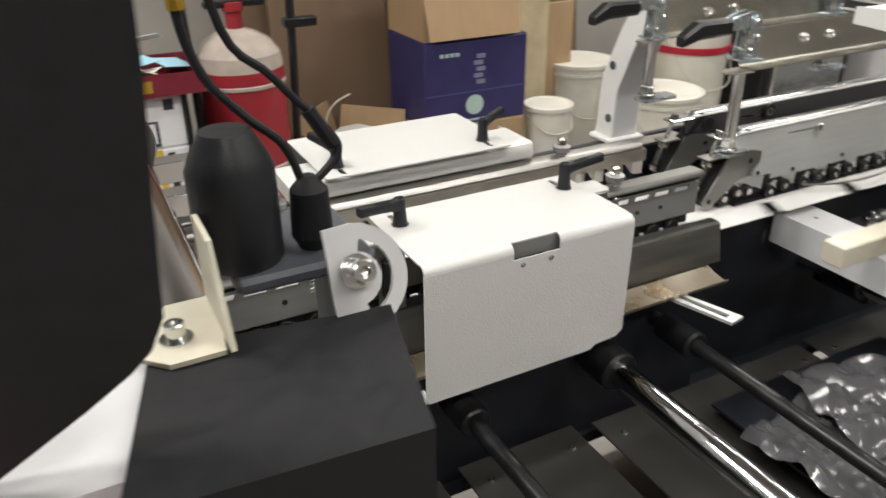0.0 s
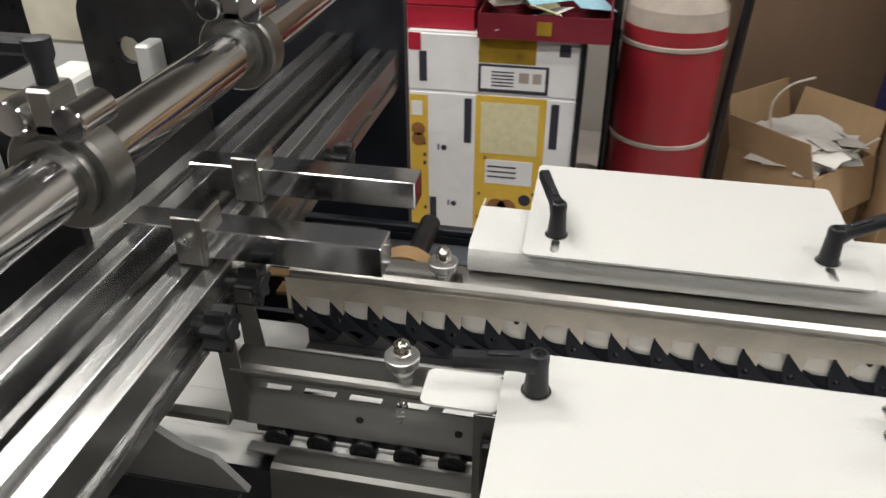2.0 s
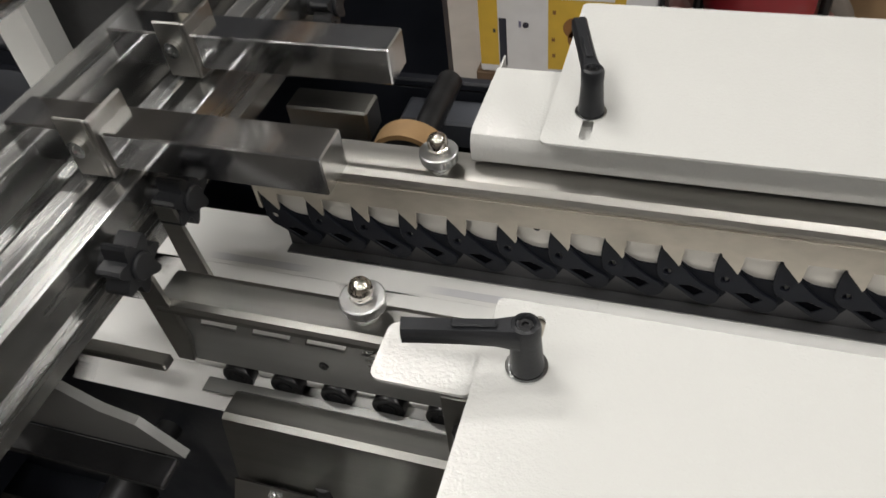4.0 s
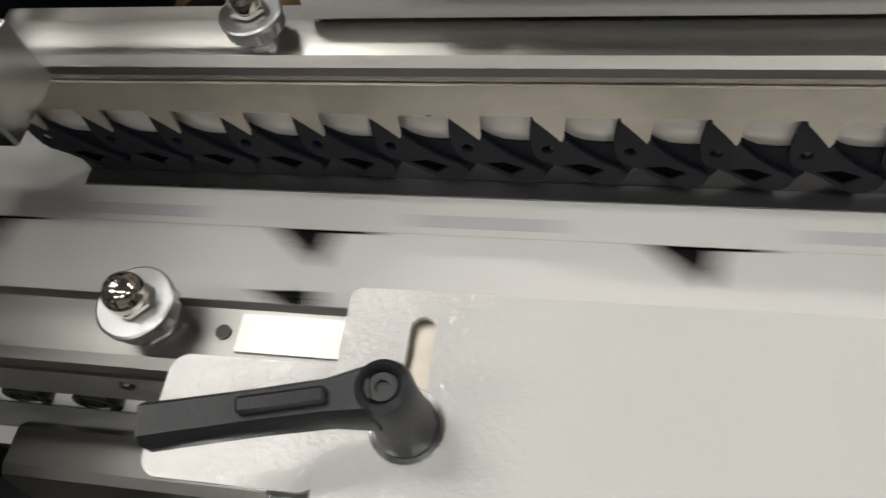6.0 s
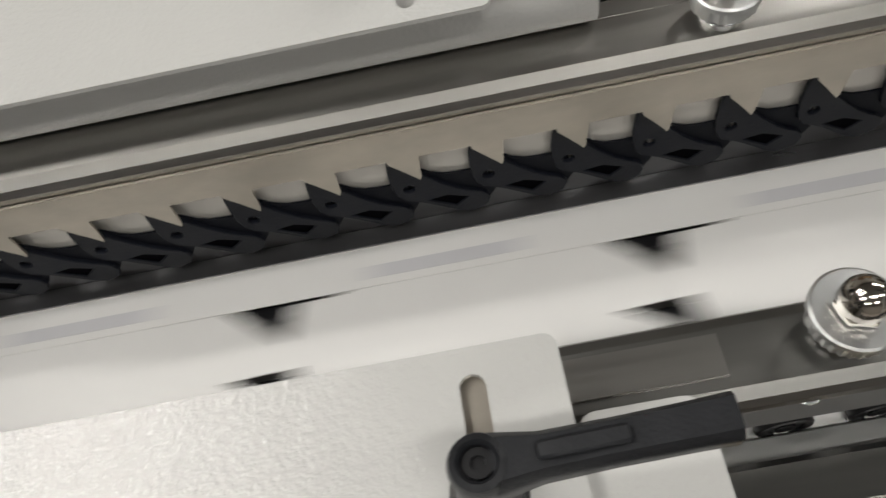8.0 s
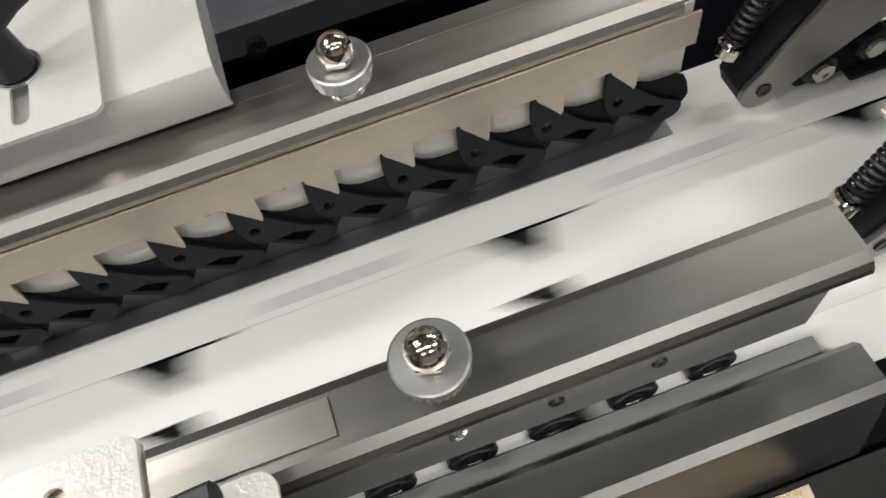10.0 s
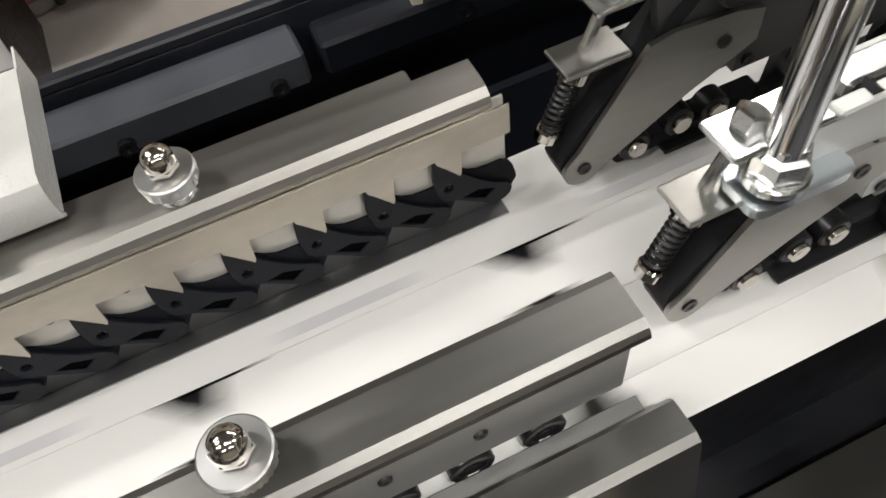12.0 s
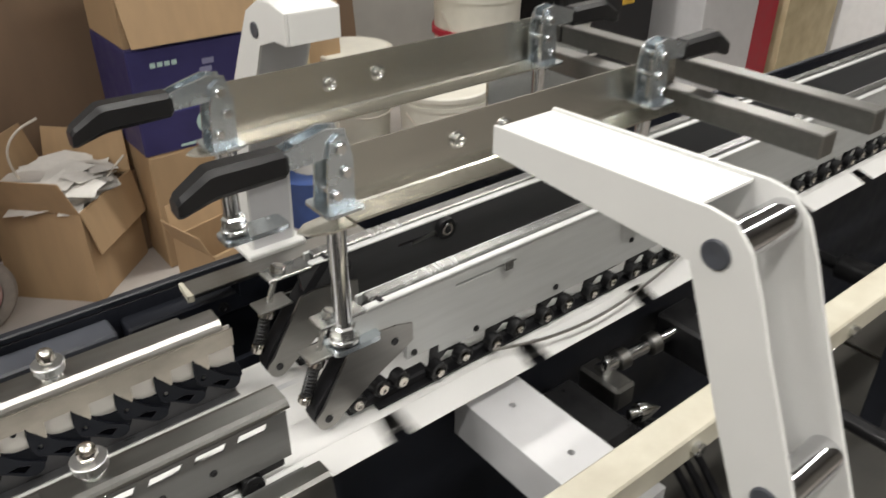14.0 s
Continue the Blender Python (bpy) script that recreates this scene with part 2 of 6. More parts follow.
def bent(bm, profile, x0, x1, thick, axis="x"):
    """A folded sheet: a profile of (y, z) points, swept along x, with thickness."""
    n = len(profile)
    off = []
    for i in range(n):
        a, b = Vector(profile[max(i - 1, 0)]), Vector(profile[min(i + 1, n - 1)])
        d = (b - a).normalized()
        off.append((profile[i][0] - d.y * thick, profile[i][1] + d.x * thick))
    loop = list(profile) + off[::-1]
    ends = []
    for x in (x0, x1):
        ends.append([bm.verts.new((x, p[0], p[1]) if axis == "x" else (p[0], x, p[1])) for p in loop])
    m = len(loop)
    for i in range(m):
        j = (i + 1) % m
        bm.faces.new((ends[0][i], ends[0][j], ends[1][j], ends[1][i]))
    for e in ends:
        for i in range(n - 1):
            bm.faces.new((e[i], e[i + 1], e[m - 2 - i], e[m - 1 - i]))
    bmesh.ops.recalc_face_normals(bm, faces=bm.faces[:])
    return bm


def B():
    return bmesh.new()


def top_of(ob):
    while ob.parent:
        ob = ob.parent
    return ob


def part(name, bm, mat, parent, label="", smooth=27):
    """Links a bmesh, drawn in the world's space, as one mesh object under a thing or a part."""
    base = Vector()
    o = parent
    while o:
        base += o.location
        o = o.parent
    bmesh.ops.translate(bm, verts=bm.verts[:], vec=-base)
    me = bpy.data.meshes.new(name)
    bm.to_mesh(me)
    bm.free()
    me.materials.append(mat)
    me.shade_smooth()
    me.set_sharp_from_angle(angle=radians(smooth))
    ob = new(name, me)
    ob.parent = parent
    return tagged(ob, label) if label else ob


def thing(name, at, label, category, group="", kind=""):
    ob = new(name)
    ob.location = at
    return tagged(ob, label, category, group, kind)


def single(name, bm, mat, at, label, category, group="", kind="", smooth=27):
    """A thing of one mesh, drawn in the world's space, with its origin at the given base."""
    bmesh.ops.translate(bm, verts=bm.verts[:], vec=-Vector(at))
    me = bpy.data.meshes.new(name)
    bm.to_mesh(me)
    bm.free()
    me.materials.append(mat)
    me.shade_smooth()
    me.set_sharp_from_angle(angle=radians(smooth))
    ob = new(name, me)
    ob.location = at
    return tagged(ob, label, category, group, kind)


# ---------------------------------------------------------------- room
def room():
    for name, dims, mat, label in (
        ("floor", (-4, 7, -4, 2.75, -0.2, 0), CONCRETE, "worn grey concrete workshop floor"),
        ("ceiling", (-4, 7, -4, 2.75, 3.2, 3.35), CEIL, "plain pale workshop ceiling"),
        ("wall_north", (-4, 7, 2.6, 2.75, 0, 3.2), PLASTER, "pale plastered wall behind the machine"),
        ("wall_south", (-4, 7, -4.15, -4, 0, 3.2), PLASTER, "plain plastered workshop wall"),
        ("wall_west", (-4.15, -4, -4, 2.75, 0, 3.2), PLASTER, "plain plastered workshop wall"),
        ("wall_east", (7, 7.15, -4, 2.75, 0, 3.2), PLASTER, "plain plastered workshop wall"),
    ):
        single(name, box(B(), *dims), mat, (dims[0], dims[2], dims[4]), label, name.split("_")[0], kind="structure")


def ceiling_lights():
    for x, y in ((-1.2, -0.9), (0.9, -0.9), (3.0, -0.9), (-1.2, 0.95), (-0.95, 0.15), (2.3, 1.45), (4.2, 1.5), (-0.6, -2.4), (1.6, -2.4)):
        lamp = thing("ceiling_light", (x, y, 3.0), "white batten with two lit tubes hung below the ceiling", "lamp", "ceiling lights")
        part("housing", box(B(), x - 0.62, x + 0.62, y - 0.06, y + 0.06, 3.02, 3.08, 0.01), WHITE_SMOOTH, lamp)
        for dy in (-0.035, 0.035):
            part("tube", rod(B(), (x - 0.6, y + dy, 3.0), (x + 0.6, y + dy, 3.0), 0.014), TUBE, lamp, "lit white tube")
        for dx in (-0.5, 0.5):
            part("rod", rod(B(), (x + dx, y, 3.07), (x + dx, y, 3.21), 0.006, 8), ZINC, lamp)
        data = bpy.data.lights.new("batten_light", "AREA")
        data.shape, data.size, data.size_y = "RECTANGLE", 1.2, 0.12
        data.energy, data.color = LAMP_W * (1.7 if y > 0.5 else 1.0), (1.0, 0.97, 0.92)
        light = new("batten_light", data)
        light.location = (x, y, 2.97)


LAMP_W = 22
room()
ceiling_lights()


# ---------------------------------------------------------------- machine: guide rails and combs
PITCH = 0.0373
HOLE_X0, FINGERS = 0.0680, range(-5, 15)
RAIL_X0, RAIL_X1 = -0.125, 0.618


def back_rail():
    rail = thing("guide_rail", (0.25, 0.02, 0.80), "brushed stainless guide rail with toothed comb plate", "machine rail", "guide rails")
    # folded top: rear lip, flat, rounded front edge, front face
    prof = [(0.0265, 0.916), (0.0265, 0.928), (0.0240, 0.931), (0.010, 0.931), (0.005, 0.930), (0.0015, 0.927), (0.0, 0.9245), (0.0, 0.9218)]
    part("top_channel", bent(B(), prof, RAIL_X0, RAIL_X1, -0.0015), STEEL, rail, smooth=12)
    part("rear_strip", box(B(), RAIL_X0, RAIL_X1 - 0.028, 0.0290, 0.0410, 0.914, 0.9265, 0.0015), STEEL, rail)
    # comb plate: a square notch and a hooked tooth at every finger
    comb = box(B(), RAIL_X0 - 0.004, RAIL_X1 + 0.008, -0.0034, -0.0020, 0.9020, 0.9215)
    box(comb, RAIL_X0 - 0.004, HOLE_X0 + FINGERS[0] * PITCH - 0.0072, -0.0034, -0.0020, 0.8850, 0.9020)
    for k in FINGERS:
        x = HOLE_X0 + k * PITCH
        tooth = [(x + 0.0085, 0.9020), (x + 0.0076, 0.8870), (x + 0.0066, 0.8845), (x + 0.0050, 0.8868), (x - 0.0010, 0.8945), (x - 0.0052, 0.8995), (x - 0.0058, 0.9020)]
        f, r = ([comb.verts.new((p, y, q)) for p, q in tooth] for y in (-0.0034, -0.0020))
        comb.faces.new(f[::-1]), comb.faces.new(r)
        for i in range(6):
            comb.faces.new((f[i], f[i + 1], r[i + 1], r[i]))
    part("comb_plate", comb, COMB, rail)
    screws = (HOLE_X0 + 0.0210, HOLE_X0 + 8 * PITCH + 0.0225, HOLE_X0 + 9 * PITCH + 0.0215)
    back = slab(B(), [(RAIL_X0, 0.868), (RAIL_X1 + 0.008, 0.868), (RAIL_X1 + 0.008, 0.9214), (RAIL_X0, 0.9214)], "y", 0.0036, 0.0050)
    part("backing_plate", back, BACKING, rail)
    for x in screws:
        part("screw", lathe(B(), (x, 0.0036, 0.8965), (0, -1, 0), [(0, 0), (0, 0.0027), (0.0012, 0.0025), (0.0012, 0.0014), (0.0002, 0)], 12), OXIDE, rail)
    part("shoe", box(B(), RAIL_X0 + 0.01, RAIL_X1 + 0.004, -0.0066, 0.0034, 0.8402, 0.8414), SHOE, rail, "polished steel strip under the fingers")
    part("upstand", box(B(), RAIL_X0 + 0.01, RAIL_X1 + 0.004, 0.0036, 0.0050, 0.8402, 0.8678), DARK_PLATE, rail)
    # each finger: a front cheek with eye and lozenge opening, and a set-back arm that runs behind its neighbour
    cheek = [(-0.0052, 0.0245), (-0.0036, 0.0225), (0.0010, 0.0165), (0.0064, 0.0105), (0.0095, 0.0065), (0.0145, 0.0010), (0.0215, -0.0055), (0.0275, -0.0098), (0.0325, -0.0122), (0.0355, -0.0148), (0.0366, -0.0185), (0.0352, -0.0225), (0.0318, -0.0250), (0.0262, -0.0262),
             (0.0200, -0.0232), (0.0130, -0.0180), (0.0060, -0.0130), (0.0010, -0.0102), (-0.0028, -0.0085), (-0.0058, -0.0045), (-0.0072, 0.0010), (-0.0078, 0.0080), (-0.0072, 0.0165), (-0.0064, 0.0225)]
    arm = [(0.0020, 0.0140), (0.0075, 0.0098), (0.0120, 0.0060), (0.0175, 0.0035), (0.0245, 0.0028), (0.0320, 0.0030), (0.0362, 0.0010), (0.0385, -0.0040), (0.0400, -0.0105), (0.0402, -0.0140), (0.0365, -0.0200), (0.0330, -0.0190), (0.0270, -0.0160), (0.0150, -0.0070), (0.0040, 0.0040)]
    front = slab(B(), cheek, "y", -0.0011, 0.0011, holes=[circle(0, 0, 0.0027, 12), [(0.0075, -0.0112), (0.0165, -0.0098), (0.0262, -0.0140), (0.0200, -0.0190)]])
    edges = [e for e in front.edges if len(e.link_faces) == 2 and e.calc_face_angle(0) > 1.0 and e.verts[0].co.y < 0 and e.verts[1].co.y < 0]
    bmesh.ops.bevel(front, geom=edges, offset=0.0004, segments=1, affect="EDGES")
    # set-back arm, its shade painted by the darker nylon
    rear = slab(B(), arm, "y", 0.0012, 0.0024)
    # added filler that paints the lozenge opening's dark depth; not a real part
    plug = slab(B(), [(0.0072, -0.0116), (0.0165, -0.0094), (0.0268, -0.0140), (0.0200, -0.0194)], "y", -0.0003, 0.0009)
    meshes = []
    for nm, bm, mat in (("claw", front, CLAW), ("arm", rear, CLAW_SHADE), ("plug", plug, OPENING_SHADE)):
        me = bpy.data.meshes.new(nm)
        bm.to_mesh(me)
        bm.free()
        me.materials.append(mat)
        meshes.append(me)
    for k in FINGERS:
        c = new("claw", meshes[0])
        c.parent = rail
        c.location = Vector((HOLE_X0 + k * PITCH, -0.0006, 0.8758)) - rail.location
        c.rotation_euler = (radians(-3), radians(0.8 * math.sin(k * 2.3)), 0)
        tagged(c, "black nylon hold-down finger")
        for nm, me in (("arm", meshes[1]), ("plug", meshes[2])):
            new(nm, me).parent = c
    return rail


def front_rail():
    rail = thing("guide_rail", (0.25, -0.13, 0.80), "brushed stainless guide rail with ball bearing rollers", "machine rail", "guide rails")
    prof = [(-0.1095, 0.912), (-0.1095, 0.926), (-0.1115, 0.930), (-0.115, 0.931), (-0.135, 0.931), (-0.1390, 0.9292), (-0.1408, 0.9268), (-0.1414, 0.9242)]
    part("top_channel", bent(B(), prof, RAIL_X0 + 0.005, RAIL_X1 - 0.003, 0.0015), STEEL_DARK, rail, smooth=12)
    part("web", box(B(), RAIL_X0 + 0.01, RAIL_X1 - 0.008, -0.1290, -0.1260, 0.9120, 0.9288), OXIDE, rail)
    wins = []
    x = RAIL_X0 + 0.022
    while x < RAIL_X1 - 0.03:
        wins.append([(x, 0.9030), (x + 0.026, 0.9030), (x + 0.029, 0.9100), (x + 0.003, 0.9100)])
        x += PITCH
    part("side_plate", slab(B(), [(RAIL_X0 + 0.005, 0.862), (RAIL_X1 - 0.003, 0.862), (RAIL_X1 - 0.003, 0.914), (RAIL_X0 + 0.005, 0.914)], "y", -0.1318, -0.1303, holes=wins), GREY_STEEL, rail)
    part("inner_plate", box(B(), RAIL_X0 + 0.008, RAIL_X1 - 0.006, -0.1205, -0.1190, 0.8425, 0.8640), OXIDE, rail)
    part("bed_strip", box(B(), RAIL_X0 + 0.008, RAIL_X1 + 0.006, -0.1440, -0.1325, 0.8415, 0.8430, 0.0005), GREY_STEEL, rail)
    for sx, sz in ((0.502, 0.885), (0.545, 0.885), (-0.02, 0.884), (0.06, 0.884)):
        part("cap_screw", lathe(B(), (sx, -0.1318, sz), (0, -1, 0), [(0, 0), (0, 0.0034), (0.0014, 0.0030), (0.0014, 0.0015), (0.0004, 0)], 12), OXIDE, rail)
    part("rail_plug", rod(B(), (0.040, -0.124, 0.9309), (0.040, -0.124, 0.9318), 0.0028, 12), OXIDE, rail)
    part("cover_strip", box(B(), 0.046, 0.425, -0.131, -0.117, 0.9312, 0.9322), STEEL, rail)
    first = None
    x = RAIL_X0 + 0.03
    while x < RAIL_X1 - 0.005:
        if first is None:
            bm = lathe(B(), (x, -0.1310, 0.8445), (0, 1, 0), [(0, 0), (0, 0.0045), (0.001, 0.0045), (0.001, 0.0075), (0, 0.0078), (0, 0.0108), (0.0008, 0.0116), (0.009, 0.0116), (0.0098, 0.0108), (0.0098, 0)], 24)
            first = part("roller", bm, OXIDE, rail, "black sealed ball bearing")
            first.data.transform(Matrix.Translation(rail.location - Vector((x, -0.1310, 0.8445))))
            pin = lathe(B(), (0, 0, 0), (0, -1, 0), [(-0.002, 0), (-0.002, 0.0048), (0.0012, 0.0048), (0.0018, 0.0040), (0.0006, 0.0030), (0.0006, 0)], 18)
            pm = part("axle_screw", pin, ZINC, first)
            pm.location = (0, 0, 0)
            hanger = part("hanger", slab(B(), [(-0.017, 0.0185), (0.017, 0.0185), (0.008, 0.004), (-0.004, 0.004)], "y", 0.0015, 0.0045), OXIDE, first)
            screw = part("set_screw", lathe(B(), (0, -0.0005, 0.0215), (0, -1, 0), [(-0.001, 0), (-0.001, 0.0023), (0.0012, 0.0023), (0.0012, 0)], 10), OXIDE, first)
            screw.location = (0, 0, 0)
            for o in (pm, screw, hanger):
                o.data.transform(Matrix.Translation((0, 0, 0)))
            first.location = Vector((x, -0.1310, 0.8445)) - rail.location
        else:
            r = new("roller", first.data)
            r.parent, r.location = rail, Vector((x, -0.1310, 0.8445)) - rail.location
            tagged(r, "black sealed ball bearing")
            for ch in list(first.children):
                c = new(ch.name.split(".")[0], ch.data)
                c.parent = r
        x += PITCH
    return rail


def lower_rail():
    rail = thing("lower_guide_rail", (0.25, -0.18, 0.74), "stainless lower angle rail with a stained drip tray", "machine rail")
    prof = [(-0.143, 0.826), (-0.143, 0.850), (-0.146, 0.8545), (-0.163, 0.8555), (-0.1675, 0.8535), (-0.1690, 0.8485), (-0.1790, 0.795)]
    part("angle", bent(B(), prof, -0.085, 0.634, 0.0015), STEEL_DARK, rail, smooth=12)
    part("tray", bent(B(), [(-0.1835, 0.797), (-0.198, 0.792), (-0.222, 0.788), (-0.224, 0.794)], 0.065, 0.605, 0.0014), TRAY, rail, "stained steel drip tray")
    part("keeper", bent(B(), [(-0.182, 0.80), (-0.214, 0.752), (-0.224, 0.750)], -0.085, 0.05, 0.0015), STEEL_DARK, rail)
    for x, turn, y0 in ((-0.053, 0, -0.262), (0.0135, -14, -0.240)):
        m = Matrix.Translation((x, -0.182, 0.786)) @ Matrix.Rotation(radians(turn), 4, "Z")
        bm = slab(B(), rounded(-0.021, 0.021, y0 + 0.182, 0.012, 0.002), "z", 0.0, 0.0035, holes=[rounded(-0.005, 0.005, y0 + 0.196, -0.014, 0.0045)])
        bm.transform(m)
        p = part("slotted_plate", bm, ZINC, rail)
        bm = lathe(B(), (0, -0.004, 0.0036), (0, 0, 1), [(0, 0), (0, 0.0085), (0.0012, 0.0085), (0.0012, 0.0052), (0.008, 0.0052), (0.008, 0.003), (0.004, 0)], 14)
        bm.transform(m)
        part("bolt", bm, ZINC, p)
        bm = box(B(), -0.0045, 0.0045, y0 + 0.200, y0 + 0.232, -0.004, 0.006, 0.001)
        bm.transform(m)
        part("slide_stud", bm, OXIDE, p)
    sw = part("swivel_clamp", slab(B(), rounded(0.000, 0.030, -0.228, -0.196, 0.004), "z", 0.7898, 0.7960), ZINC, rail, "bright swivel clamp")
    part("swivel_bolt", lathe(B(), (0.014, -0.206, 0.7961), (0, 0, 1), [(0, 0), (0, 0.006), (0.007, 0.0055), (0.012, 0.0045), (0.012, 0)], 14), ZINC, sw)
    for x in (-0.020, 0.046):
        ho = part("post_holder", lathe(B(), (x, -0.172, 0.755), (0, 0, 1), [(0, 0), (0, 0.0095), (0.044, 0.0095), (0.050, 0.0075), (0.050, 0)], 18), OXIDE, rail)
        part("post_screw", lathe(B(), (x, -0.172, 0.8051), (0, 0, 1), [(0, 0), (0, 0.0045), (0.004, 0.0045), (0.004, 0.002), (0.002, 0)], 10), ZINC, ho)
    return rail


def knurled_nut(at):
    rise = 0.0035
    base = at
    at = (at[0], at[1], at[2] + rise)
    x, y, z = at
    nut = thing("domed_adjusting_nut", base, "bright plated acorn nut on a knurled washer", "nut", "adjusting nuts")
    ring = B()
    seg = 60
    prof = [(0.0043, 0.0045), (0.0043, 0.0108), (0.0052, 0.0130), (0.0102, 0.0130), (0.0108, 0.0136), (0.0128, 0.0136), (0.0134, 0.0128), (0.0136, 0.004)]
    lathe(ring, at, (0, 0, 1), prof, seg)
    for v in ring.verts:
        d = Vector((v.co.x - x, v.co.y - y))
        if abs(d.length - 0.0130) < 1e-5 and int(round(math.atan2(d.y, d.x) / (2 * math.pi) * seg)) % 2:
            d = d.normalized() * 0.0124
            v.co.x, v.co.y = x + d.x, y + d.y
    part("knurled_washer", ring, SATIN_ZINC, nut, smooth=25)
    part("hexagon", lathe(B(), (x, y, z + 0.0141), (0, 0, 1), [(0, 0), (0, 0.0072), (0.0006, 0.0076), (0.0026, 0.0076), (0.0036, 0.0066), (0.0036, 0)], 6), NICKEL, nut, smooth=20)
    dome = [(0, 0.0072)] + [(0.0026 + 0.0072 * math.sin(a), 0.0072 * math.cos(a)) for a in (radians(10 * i) for i in range(9))] + [(0.0098, 0)]
    part("dome", lathe(B(), (x, y, z + 0.0174), (0, 0, 1), dome, 24), NICKEL, nut)
    part("collar", lathe(B(), base, (0, 0, 1), [(-0.002, 0), (-0.002, 0.0066), (0.0008, 0.0085), (0.0035, 0.0085), (0.0045, 0.0074), (0.0078, 0.0074), (0.0078, 0)], 24), ZINC, nut)
    if y < -0.05:
        part("spring", helix(B(), (x, y - 0.006, z - 0.050), (x, y - 0.006, z - 0.012), 0.0042, 7, 0.0009), ZINC, nut)
        part("stud", rod(B(), (x, y - 0.006, z - 0.055), (x, y - 0.006, z - 0.002), 0.0025, 10), ZINC, nut)
    return nut


def clamp_lever(at, turn, label):
    """Adjustable clamping lever: hub, tapered arm, screw; turn: the arm's bearing."""
    lever = thing("clamping_lever", at, label, "lever", "clamping levers")
    m = Matrix.Rotation(radians(turn), 4, "Z")
    hub = lathe(B(), (0, 0, 0), (0, 0, 1), [(0.002, 0), (0.002, 0.0088), (0.010, 0.0080), (0.024, 0.0072), (0.031, 0.0074), (0.0335, 0.0066), (0.0345, 0.0050), (0.0335, 0.0042), (0.0310, 0.0040), (0.0310, 0)], 24)
    arm = B()
    rings = []
    for d, z, w, h in ((0.003, 0.0262, 0.0070, 0.0072), (0.014, 0.0276, 0.0052, 0.0058), (0.030, 0.0296, 0.0049, 0.0054), (0.048, 0.0316, 0.0050, 0.0052), (0.057, 0.0326, 0.0052, 0.0052)):
        rings.append([arm.verts.new((d, a * w, z + b * h)) for a, b in ((-1, -0.6), (-0.7, -1), (0.7, -1), (1, -0.6), (1, 0.6), (0.7, 1), (-0.7, 1), (-1, 0.6))])
    for a, b in zip(rings, rings[1:]):
        for i in range(8):
            arm.faces.new((a[i], a[(i + 1) % 8], b[(i + 1) % 8], b[i]))
    arm.faces.new(rings[0][::-1]), arm.faces.new(rings[-1])
    groove = box(B(), 0.013, 0.034, -0.0022, 0.0022, 0.0338, 0.0352, 0.0008)
    for v in groove.verts:
        v.co.z += (v.co.x - 0.013) * 0.105
    screw = lathe(B(), (0, 0, 0.0312), (0, 0, 1), [(0, 0), (0, 0.0036), (0.0016, 0.0036), (0.0016, 0.0018), (0.0006, 0.0016), (0.0006, 0)], 12)
    washer = lathe(B(), (0, 0, 0), (0, 0, 1), [(0, 0), (0, 0.0105), (0.0014, 0.0105), (0.0014, 0)], 24)
    for name, bm, mat in (("hub", hub, BLACK), ("arm", arm, BLACK), ("groove", groove, BLACK), ("screw", screw, OXIDE), ("washer", washer, ZINC)):
        bm.transform(Matrix.Translation(at) @ m)
        part(name, bm, mat, lever, smooth=40)
    return lever


def slotted_top(x0, x1, y0, y1, z, slots, r=0.006):
    return slab(B(), rounded(x0, x1, y0, y1, r), "z", z - 0.0018, z, holes=slots)


def slot_hole(x, y0, y1, w=0.0075):
    return arc(x, y1, w / 2, 0, 180, 6) + arc(x, y0, w / 2, 180, 360, 6)


